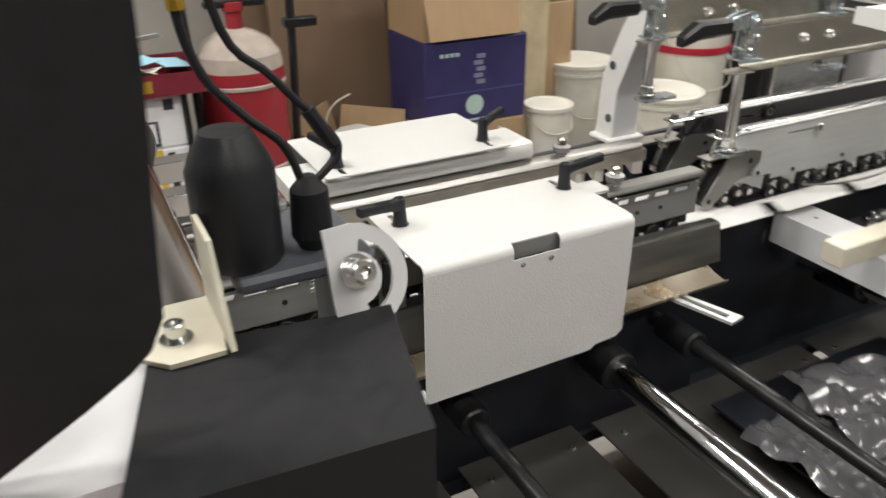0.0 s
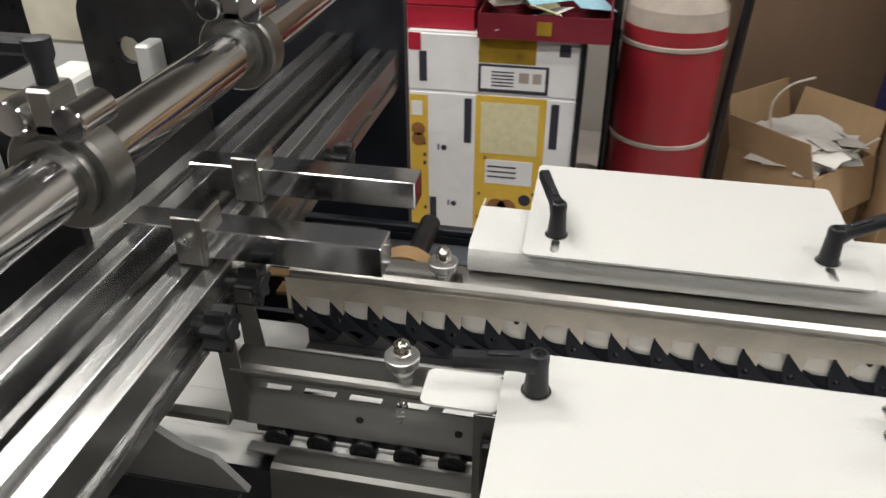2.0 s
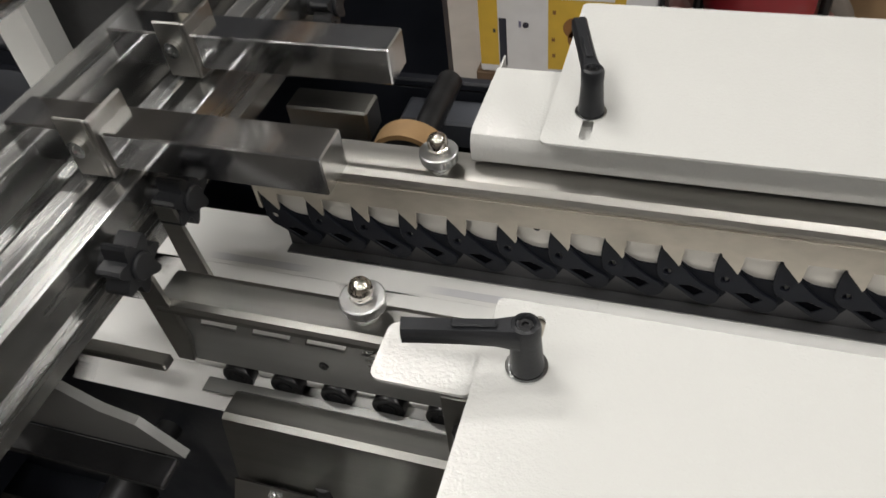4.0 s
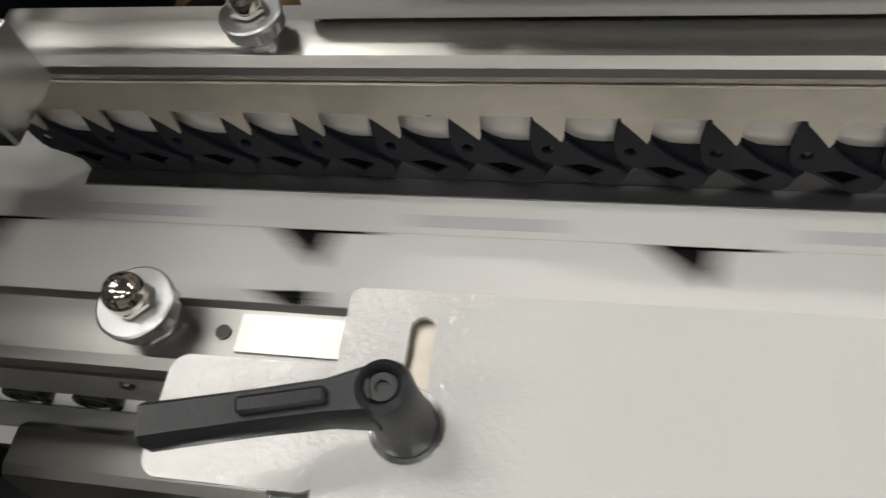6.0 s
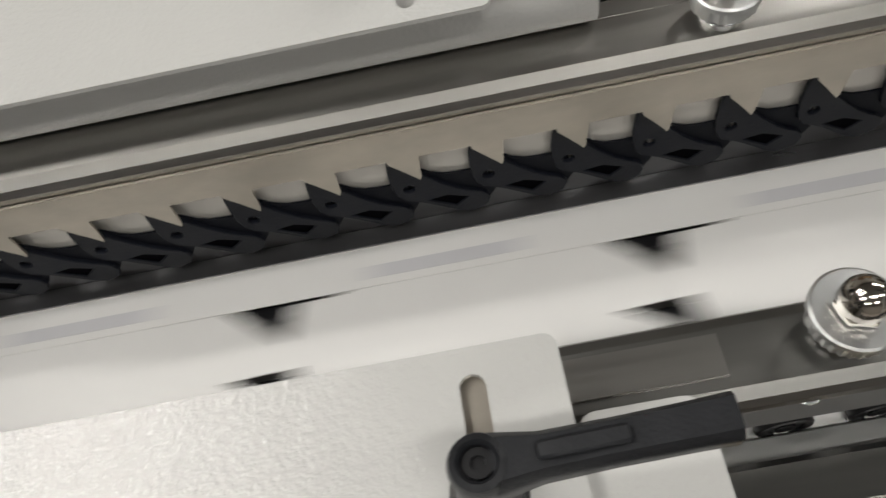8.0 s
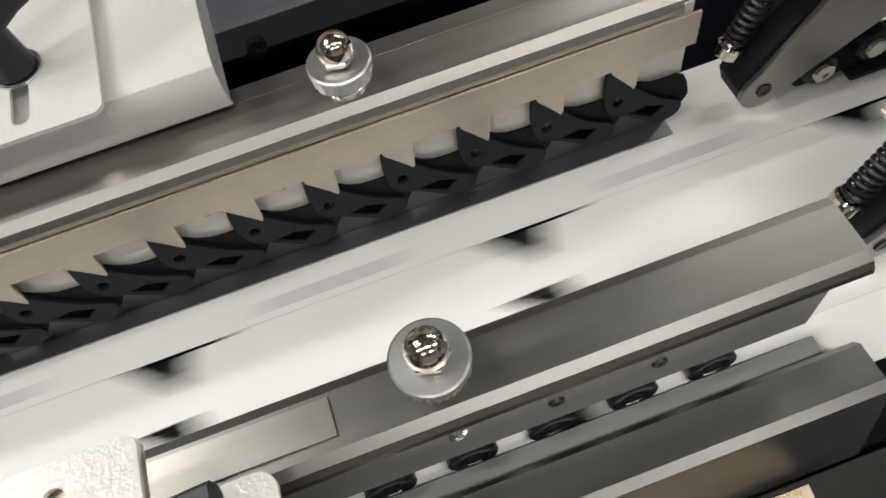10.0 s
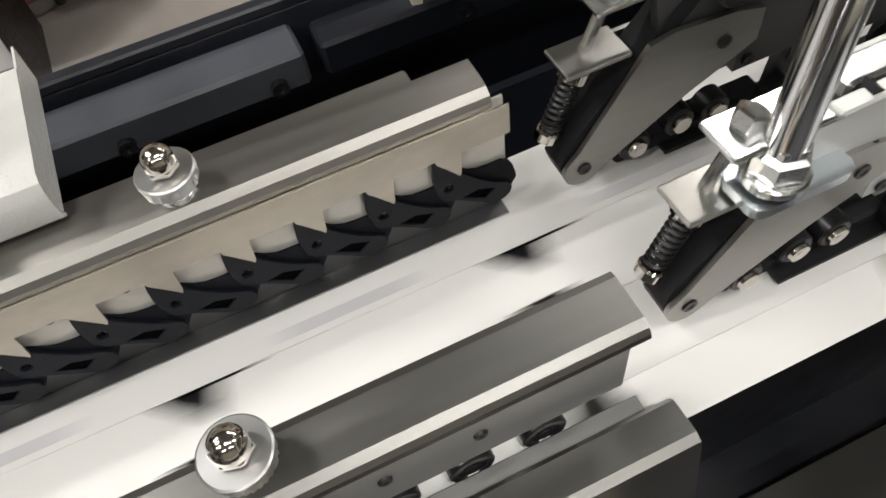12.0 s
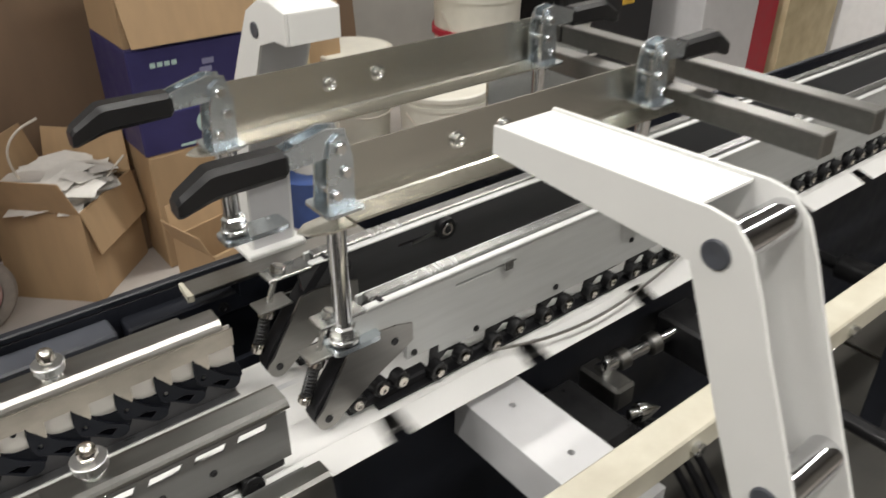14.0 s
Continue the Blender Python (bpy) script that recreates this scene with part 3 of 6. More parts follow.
def front_cover():
    x0, x1, z = 0.094, 0.373, 0.9635
    cover = thing("guard_cover", (0.237, -0.19, 0.79), "white powder-coated folded sheet guard with slots", "machine guard", "guard covers")
    top = slab(B(), rounded(x0, x1, -0.2605, -0.119, 0.004), "z", z - 0.002, z, holes=[slot_hole(0.1175, -0.166, -0.131), slot_hole(0.3475, -0.166, -0.131)])
    part("top", top, WHITE, cover)
    # the fold with its cut-out: three lengths round the opening
    def fold(a, b):
        pr = [(-0.2600, z)] + [(-0.2600 - 0.010 * math.sin(radians(q)), z - 0.010 + 0.010 * math.cos(radians(q))) for q in range(15, 91, 15)]
        return bent(B(), pr, a, b, 0.002)
    part("fold", fold(x0 + 0.0005, 0.2045), WHITE, cover)
    part("fold", fold(0.2665, x1 - 0.0005), WHITE, cover)
    face = slab(B(), [(x0, z - 0.0102), (0.2045, z - 0.0102), (0.2045, z - 0.018), (0.2665, z - 0.018), (0.2665, z - 0.0102), (x1, z - 0.0102), (x1 - 0.002, 0.806), (x1 - 0.012, 0.798), (0.330, 0.796), (0.322, 0.790), (x0 + 0.003, 0.788), (x0, 0.792)], "y", -0.270, -0.268)
    part("front_panel", face, WHITE, cover)
    part("opening_liner", box(B(), 0.203, 0.268, -0.2600, -0.2580, 0.942, 0.961), GREY_STEEL, cover)
    for x in (0.216, 0.254):
        part("screw", lathe(B(), (x, -0.270, 0.9385), (0, -1, 0), [(0, 0), (0, 0.0032), (0.0012, 0.003), (0.0016, 0.0016), (0.001, 0)], 12), ZINC, cover)
    part("bottom_lip", box(B(), x0 - 0.012, x0 + 0.008, -0.268, -0.245, 0.788, 0.790), WHITE, cover)
    for a, b in ((0.040, 0.094), (0.3735, 0.409)):
        lug = slab(B(), rounded(a, b, -0.179, -0.142, 0.006), "z", z - 0.008, z - 0.006)
        part("lug", lug, WHITE, cover)
    for x, s in ((0.078, -1), (0.384, 1)):
        hang = part("hanger", box(B(), x - 0.0, x + 0.035 if s < 0 else x + 0.02, -0.180, -0.1782, 0.865, z - 0.009, 0.0005), STEEL_DARK, cover)
        part("clip", box(B(), x + 0.006, x + 0.014, -0.188, -0.1802, 0.885, 0.935, 0.002), OXIDE, hang)
    part("inner_bracket", box(B(), 0.10, 0.372, -0.166, -0.121, 0.9560, 0.9600), COMB, cover)
    return cover


def back_cover():
    x0, x1, z = 0.089, 0.378, 0.9665
    cover = thing("guard_cover", (0.237, 0.1, 0.85), "white powder-coated box guard behind the comb rail", "machine guard", "guard covers")
    top = slab(B(), rounded(x0, x1, 0.0095, 0.190, 0.005), "z", z - 0.002, z, holes=[slot_hole(0.1165, 0.020, 0.052), slot_hole(0.3465, 0.020, 0.052)])
    part("top", top, WHITE, cover)
    body = [(0.0235, 0.9340), (0.0205, 0.9365), (0.0190, 0.9410)] + [(0.0190, 0.948), (0.0198, 0.9535), (0.0225, 0.9578), (0.027, 0.9598), (0.10, 0.960)]
    part("box", bent(B(), body, 0.040, 0.420, -0.0018), WHITE, cover)
    for x in (0.0405, 0.4185):
        part("end_plate", slab(B(), [(0.0245, 0.936), (0.12, 0.936), (0.12, 0.958), (0.028, 0.958), (0.0222, 0.953), (0.0210, 0.942)], "x", x, x + 0.0012), WHITE, cover)
    part("rear_panel", box(B(), x0, x1, 0.188, 0.190, 0.86, z - 0.0025), WHITE, cover)
    part("inner_bracket", box(B(), 0.10, 0.372, 0.056, 0.12, 0.9604, 0.9634), COMB, cover)
    for x in (0.13, 0.34):
        part("stay", box(B(), x - 0.012, x + 0.012, 0.110, 0.118, 0.80, 0.9595, 0.001), OXIDE, cover)
    return cover


back_rail()
front_rail()
lower_rail()
NUT_Z = 0.9315
for p in ((0.019, 0.013, NUT_Z), (0.468, 0.013, NUT_Z), (0.014, -0.122, NUT_Z), (0.462, -0.123, NUT_Z)):
    knurled_nut(p)
front_cover()
back_cover()
clamp_lever((0.1175, -0.160, 0.9640), 195, "black clamping lever on the front guard cover")
clamp_lever((0.3475, -0.160, 0.9640), 0, "black clamping lever on the front guard cover")
clamp_lever((0.1165, 0.046, 0.9667), 108, "black clamping lever on the rear guard cover")
clamp_lever((0.3465, 0.046, 0.9667), 30, "black clamping lever on the rear guard cover")


# ---------------------------------------------------------------- machine: bed
def machine_bed():
    bed = thing("machine_bed", (0.9, 0.1, 0), "dark painted steel machine bed with cross shafts", "machine frame")
    part("rear_side_plate", box(B(), -1.3, 3.3, 0.2625, 0.270, 0.08, 0.822, 0.002), NAVY, bed)
    part("rear_flange", box(B(), -1.3, 3.3, 0.2605, 0.273, 0.8222, 0.832, 0.002), NAVY, bed)
    part("rear_ledge", box(B(), -0.10, 0.566, 0.219, 0.2602, 0.780, 0.812, 0.003), LEDGE, bed, "dark grey ledge block")
    part("rear_rib", box(B(), 0.580, 1.4, 0.225, 0.2602, 0.775, 0.806, 0.003), NAVY, bed)
    part("rear_web", box(B(), -1.3, 3.3, 0.195, 0.2035, 0.60, 0.72), NAVY, bed)
    for bx in (0.30, 0.42, 0.54, 0.70):
        part("socket_screw", lathe(B(), (bx, 0.219 if bx < 0.56 else 0.225, 0.790), (0, -1, 0), [(0, 0), (0, 0.007), (0.006, 0.007), (0.006, 0.003), (0.003, 0)], 14), OXIDE, bed)
    part("front_side_plate", box(B(), -1.3, 3.3, -0.86, -0.82, 0.05, 0.60, 0.003), NAVY, bed)
    for x0, x1, z in ((-0.60, 0.165, 0.545), (0.195, 0.395, 0.556), (0.435, 0.900, 0.545), (0.915, 1.62, 0.550), (1.64, 3.2, 0.545)):
        pan = part("pan_plate", box(B(), x0, x1, -0.815, -0.155, z - 0.004, z, 0.001), PAN, bed, "oil-stained sheet metal pan")
        for bx in (x0 + 0.03, x1 - 0.03):
            part("pan_screw", lathe(B(), (bx, -0.20, z), (0, 0, 1), [(0, 0), (0, 0.006), (0.002, 0.0055), (0.003, 0.003), (0.002, 0)], 12), ZINC, pan)
    part("under_tray", box(B(), -1.3, 3.3, -0.15, 0.19, 0.50, 0.52), NAVY, bed)
    part("front_web", box(B(), -0.15, 0.655, -0.142, -0.130, 0.52, 0.818), NAVY, bed)
    for x in (-0.22, 0.18, 0.41, 0.55, 0.93, 1.25, 1.6):
        r = 0.019 if x in (0.41, 0.93) else 0.011
        sh = part("cross_shaft", rod(B(), (x, -0.825, 0.70), (x, 0.195, 0.70), r, 20, 0.002), CHROME if r > 0.015 else OXIDE, bed, "oily round cross shaft")
        part("collar", rod(B(), (x, -0.235, 0.70), (x, -0.165, 0.70), r + 0.011, 20, 0.003), OXIDE, sh)
    return bed


def transport_belt():
    for y in (-0.075, -0.02):
        single("transport_belt", box(B(), -1.2, 2.9, y - 0.012, y + 0.012, 0.824, 0.830, 0.001), RUBBER, (0.9, y, 0.83), "flat black rubber transport belt under the blanks", "belt", "transport belts")
    table = thing("belt_table", (0.9, -0.05, 0.75), "narrow steel plate carrying the transport belts", "machine frame")
    part("plate", box(B(), -1.2, 2.9, -0.128, 0.040, 0.815, 0.8225, 0.001), STEEL_DARK, table)
    part("beam", box(B(), -1.2, 2.9, -0.11, 0.03, 0.52, 0.814), NAVY, table)


# ---------------------------------------------------------------- machine: cross rails over the infeed
def cross_rails():
    rails = thing("cross_rails", (-0.2, 0.1, 0.9), "aluminium slotted rails and a thick chromed shaft across the machine", "machine frame")
    for xc, zt in ((-0.157, 0.990), (-0.222, 1.010)):
        half = [(0.022, -0.050), (0.022, -0.036), (0.0165, -0.036), (0.0165, -0.026), (0.022, -0.026), (0.022, -0.001), (0.021, 0.0), (0.0065, 0.0), (0.0055, -0.001), (0.0055, -0.011)]
        bm = slab(B(), [(xc + p, zt + q) for p, q in half] + [(xc - p, zt + q) for p, q in half[::-1]], "y", -0.62, 0.47)
        part("slotted_rail", bm, ALU_RAIL, rails)
    part("shaft", rod(B(), (-0.168, -0.66, 1.118), (-0.168, 0.48, 1.118), 0.0205, 40), CHROME, rails, "thick chromed round shaft")
    part("end_plate", slab(B(), [(-0.60, 0.20), (-0.128, 0.20), (-0.128, 0.86), (-0.128, 1.05), (-0.165, 1.42), (-0.60, 1.42)], "y", 0.470, 0.490), NAVY, rails, "tall dark steel end plate")
    for y in (-0.19, 0.055):
        cl = part("shaft_clamp", lathe(B(), (-0.168, y - 0.012, 1.118), (0, 1, 0), [(-0.006, 0.0206), (-0.006, 0.0265), (0, 0.0270), (0, 0.033), (0.002, 0.035), (0.022, 0.035), (0.024, 0.033), (0.024, 0.0270), (0.030, 0.0265), (0.030, 0.0206)], 32), STEEL_DARK, rails)
        part("jaw", box(B(), -0.176, -0.160, y - 0.012, y + 0.012, 1.144, 1.1725, 0.002), STEEL, cl)
        for s in (-1, 1):
            part("pin", rod(B(), (-0.168 + s * 0.0185, y - 0.017, 1.155), (-0.168 + s * 0.0185, y + 0.017, 1.155), 0.0108, 24, 0.0012), CHROME, cl)
        part("handle_hub", lathe(B(), (-0.168, y, 1.172), (0, 0, 1), [(0, 0.006), (0.012, 0.006), (0.016, 0.008), (0.026, 0.008), (0.028, 0)], 16), BLACK, cl)
        part("handle_arm", box(B(), -0.235, -0.163, y - 0.006, y + 0.006, 1.188, 1.199, 0.003), BLACK, cl)
    for y in (-0.082, 0.026):
        rd = part("square_bar", box(B(), -0.215, -0.006, y - 0.014, y + 0.014, 0.998, 1.024, 0.001), CHROME, rails, "polished square bar")
        part("end_clip", box(B(), -0.150, -0.1465, y - 0.017, y + 0.017, 0.992, 1.034, 0.0008), STEEL, rd)
        part("clip_flange", box(B(), -0.172, -0.1502, y - 0.017, y - 0.0145, 0.992, 1.034, 0.0008), STEEL, rd)
        part("clip_screw", lathe(B(), (-0.161, y - 0.017, 1.015), (0, -1, 0), [(0, 0), (0, 0.006), (0.004, 0.006), (0.004, 0.003), (0.002, 0)], 14), ZINC, rd)
    return rails


def star_knob(at):
    knob = thing("star_knob", at, "black plastic star knob on the slotted rail", "knob", "star knobs")
    x, y, z = at
    pts = [(y + (0.0155 + 0.0035 * math.cos(7 * a)) * math.cos(a), z + (0.0155 + 0.0035 * math.cos(7 * a)) * math.sin(a)) for a in (2 * math.pi * i / 56 for i in range(56))]
    part("grip", slab(B(), pts, "x", x, x + 0.016), BLACK, knob)
    part("boss", rod(B(), (x - 0.012, y, z), (x + 0.0185, y, z), 0.009, 18, 0.001), BLACK, knob)
    part("screw", rod(B(), (x - 0.03, y, z), (x - 0.012, y, z), 0.003, 10), ZINC, knob)
    return knob


def infeed_bracket():
    br = thing("infeed_bracket", (-0.15, -0.2, 0.8), "grey steel side bracket with a slotted guide", "machine bracket")
    part("gusset", slab(B(), [(-0.235, 0.960), (-0.205, 0.960), (-0.130, 0.905), (-0.108, 0.898), (-0.085, 0.868), (-0.235, 0.868)], "y", -0.205, -0.199), GREY_STEEL, br)
    part("foot", box(B(), -0.235, -0.09, -0.225, -0.2055, 0.862, 0.8675, 0.001), OXIDE, br)
    for y in (-0.1, -0.14):
        part("tongue", slab(B(), [(-0.128, 0.975), (-0.115, 0.975), (-0.108, 0.900), (-0.114, 0.872), (-0.126, 0.872)], "y", y, y + 0.003), STEEL, br)
    part("guide", box(B(), -0.21, -0.118, -0.16, -0.15, 0.885, 0.892, 0.001), STEEL, br)
    part("bolt", lathe(B(), (-0.185, -0.155, 0.892), (0, 0, 1), [(0, 0), (0, 0.007), (0.005, 0.007), (0.005, 0.003), (0.003, 0)], 12), ZINC, br)
    return br


def belt_pulley():
    p = thing("belt_pulley", (-0.06, 0.13, 0.84), "black pulley with a worn tan flat belt", "pulley")
    part("belt", lathe(B(), (-0.035, 0.075, 0.872), (0, 1, 0), [(0, 0.030), (0, 0.0345), (0.022, 0.0345), (0.022, 0.030), (0, 0.030)], 36), BELT, p, "worn tan belt")
    part("wheel", lathe(B(), (-0.035, 0.076, 0.872), (0, 1, 0), [(0.002, 0), (0.002, 0.010), (-0.002, 0.010), (-0.002, 0.026), (0, 0.0298), (0.020, 0.0298), (0.020, 0)], 32), OXIDE, p)
    part("axle", rod(B(), (-0.035, 0.06, 0.872), (-0.035, 0.205, 0.872), 0.012, 18), OXIDE, p)
    part("belt_run", box(B(), -0.18, -0.035, 0.078, 0.098, 0.838, 0.842), BELT, p, "worn tan belt")
    part("upper_belt", box(B(), -0.20, -0.018, 0.060, 0.073, 0.8745, 0.878, 0.001), BELT, p, "worn tan belt")
    part("upper_pulley", lathe(B(), (-0.018, 0.059, 0.864), (0, 1, 0), [(0, 0), (0, 0.0135), (0.015, 0.0135), (0.015, 0)], 24), BELT, p)
    part("block", box(B(), -0.15, -0.075, 0.10, 0.13, 0.875, 0.905, 0.002), STEEL_DARK, p)
    return p


machine_bed()
transport_belt()
cross_rails()
for k in ((-0.128, -0.083, 0.968), (-0.128, -0.142, 0.968), (-0.128, 0.16, 0.968)):
    star_knob(k)
infeed_bracket()
belt_pulley()


# ---------------------------------------------------------------- machine: folding section
def entry_arm(y, body):
    """Spring-loaded belt nose: side plate, belt, pulleys, plunger."""
    arm = thing("entry_arm", (0.70, y, 0.84), "spring-loaded stainless belt nose pressing on the blanks", "machine arm", "entry arms")
    nose = arc(0.666, 0.8595, 0.0125, 150, 300, 10)
    plate = [(0.662, 0.873)] + nose + [(0.690, 0.862), (0.703, 0.870), (0.712, 0.876), (0.728, 0.886), (0.752, 0.898), (0.766, 0.906), (0.766, 0.926), (0.748, 0.931), (0.712, 0.934), (0.698, 0.931)]
    part("side_plate", slab(B(), plate, "y", y - 0.0125, y - 0.0095, holes=[circle(0.666, 0.8595, 0.0022, 10)]), STEEL, arm)
    for x, z in ((0.666, 0.8595), (0.744, 0.914)):
        part("pivot_screw", lathe(B(), (x, y - 0.0135, z), (0, 1, 0), [(0.0004, 0), (0.0004, 0.0018), (0, 0.0022), (0, 0.004), (0.001, 0.0042), (0.004, 0.0042), (0.004, 0)], 14), OXIDE, arm)
    belt = B()
    loop = [(0.653, 0.862), (0.656, 0.874), (0.690, 0.918), (0.716, 0.948), (0.733, 0.966), (0.740, 0.961), (0.722, 0.940), (0.698, 0.912), (0.668, 0.872), (0.664, 0.850), (0.656, 0.852)]
    slab(belt, loop, "y", y - 0.009, y + 0.009)
    part("belt", belt, RUBBER, arm, "black flat belt round the nose")
    if y > -0.05:
        part("pulley", lathe(B(), (0.7475, y - 0.013, 0.946), (0, 1, 0), [(0.001, 0), (0.001, 0.004), (0, 0.0045), (0, 0.011), (0.001, 0.0125), (0.020, 0.0125), (0.020, 0)], 24), OXIDE, arm)
    if y > -0.05:
        part("pulley_plate", slab(B(), [(0.728, 0.930)] + [(0.775, 0.926), (0.775, 0.955)] + arc(0.7475, 0.946, 0.0185, 20, 175, 8), "y", y - 0.006, y - 0.003), ALU, arm)
    for x, z in ((0.700, 0.857), (0.728, 0.862), (0.752, 0.860)):
        ro = part("roller", lathe(B(), (x, y - 0.012, z), (0, 1, 0), [(0, 0), (0, 0.0085), (0.001, 0.0095), (0.012, 0.0095), (0.012, 0)], 20), OXIDE, arm)
        part("hub", lathe(B(), (x, y - 0.0125, z), (0, -1, 0), [(0, 0), (0, 0.006), (0.002, 0.0055), (0.002, 0.002), (0.0012, 0)], 14), NICKEL, ro)
    part("chain_run", box(B(), 0.69, 0.79, y - 0.008, y + 0.008, 0.843, 0.855, 0.002), RUBBER, arm)
    top, low = Vector((0.684, y + 0.004, 0.962)), Vector((0.652, y + 0.004, 0.880))
    d = (top - low).normalized()
    pl = part("plunger", rod(B(), low, top, 0.0032, 12), ZINC, arm)
    part("spring", helix(B(), low + d * 0.004, low + d * 0.034, 0.0052, 8, 0.0011), OXIDE, pl)
    part("foot_nut", rod(B(), low - d * 0.004, low + d * 0.003, 0.0072, 14, 0.001), NICKEL, pl)
    part("knurled_nut", rod(B(), low + d * 0.035, low + d * 0.045, 0.0085, 18, 0.002), NICKEL, pl)
    part("bolt_head", lathe(B(), top, d, [(-0.002, 0), (-0.002, 0.0075), (0.005, 0.0075), (0.006, 0.006), (0.006, 0)], 6), ZINC, pl)
    mid = low + d * 0.050
    part("eye_plate", box(B(), mid.x - 0.016, mid.x + 0.020, y - 0.010, y + 0.014, mid.z, mid.z + 0.003, 0.0008), STEEL, pl)
    part("eye_web", slab(B(), [(mid.x + 0.006, mid.z), (0.706, mid.z), (0.706, 0.915), (0.690, 0.905)], "y", y + 0.010, y + 0.0125), STEEL_DARK, arm)
    part("top_bracket", box(B(), 0.668, 0.716, y - 0.010, y + 0.014, 0.958, 0.9615, 0.001), ZINC, arm)
    return arm


def carrier(y, body, face=None):
    """Long grey side plate with a top groove, slot, bolts and a row of pressing rollers."""
    c = thing("roller_carrier", (1.2, y, 0.85), body, "machine carrier", "roller carriers")
    outline = [(0.712, 0.917), (0.706, 0.925), (0.700, 0.960), (2.6, 0.960), (2.6, 0.872), (0.800, 0.872), (0.800, 0.882), (0.760, 0.882), (0.760, 0.903), (0.745, 0.906)]
    part("side_plate", slab(B(), outline, "y", y - 0.004, y + 0.002, holes=[rounded(0.822, 0.905, 0.9435, 0.9465, 0.0014, 3)]), face or ALU, c)
    part("top_lip", box(B(), 0.715, 2.6, y - 0.0055, y + 0.003, 0.9602, 0.9635, 0.001), ALU, c)
    part("groove_rail", box(B(), 0.725, 2.6, y + 0.004, y + 0.018, 0.952, 0.966, 0.0015), ALU_RAIL, c)
    part("rear_plate", box(B(), 0.720, 2.6, y + 0.019, y + 0.023, 0.872, 0.9625, 0.001), ALU, c)
    sb = part("slide_block", box(B(), 0.884, 0.896, y - 0.010, y - 0.0045, 0.940, 0.952, 0.001), ZINC, c)
    for x, z in ((0.745, 0.928), (0.768, 0.888), (0.850, 0.880), (0.700 + 0.27, 0.884), (1.10, 0.90), (1.32, 0.93)):
        part("screw", lathe(B(), (x, y - 0.0045, z), (0, -1, 0), [(0, 0), (0, 0.0038), (0.0012, 0.0035), (0.0012, 0.0016), (0.0004, 0)], 12), OXIDE, c)
    x = 0.800
    i = 0
    while x < 2.0:
        hanger = part("roller_hanger", slab(B(), [(x - 0.006, 0.884), (x + 0.028, 0.884), (x + 0.031, 0.862), (x + 0.012, 0.868), (x - 0.009, 0.852)], "y", y - 0.003, y + 0.003), OXIDE, c)
        for dx, dz in ((-0.006, 0.8545), (0.028, 0.8585)):
            part("roller", lathe(B(), (x + dx, y - 0.014, dz), (0, 1, 0), [(0, 0), (0, 0.004), (0.0015, 0.0045), (0.0015, 0.0075), (0, 0.008), (0, 0.0095), (0.001, 0.0105), (0.011, 0.0105), (0.011, 0)], 18), OXIDE, hanger)
            part("axle", lathe(B(), (x + dx, y - 0.0145, dz), (0, -1, 0), [(-0.002, 0), (-0.002, 0.005), (0.0012, 0.0045), (0.0018, 0.003), (0.0008, 0)], 14), NICKEL, hanger)
        x += 0.078
        i += 1
    if face:
        gr = part("guide_roller", lathe(B(), (0.885, y - 0.004, 0.948), (0, -1, 0), [(0, 0), (0, 0.0125), (0.001, 0.0135), (0.007, 0.0135), (0.008, 0.0125), (0.008, 0.009), (0.0068, 0.0085), (0.0068, 0.0055), (0.0085, 0.005), (0.0085, 0)], 28), OXIDE, c, "black guide roller with a bright bearing")
        part("bearing_face", lathe(B(), (0.885, y - 0.0122, 0.948), (0, -1, 0), [(0, 0.0045), (0.0008, 0.0050), (0.0008, 0.0068), (0, 0.0074)], 24), NICKEL, gr)
        part("slot_lever", slab(B(), [(0.840, 0.9415), (0.885, 0.9450), (0.885, 0.9500), (0.842, 0.9435)], "y", y - 0.0068, y - 0.0045), STEEL_DARK, c)
    part("pressing_belt", box(B(), 0.72, 2.6, y - 0.010, y + 0.010, 0.8418, 0.8446), RUBBER, c)
    return c


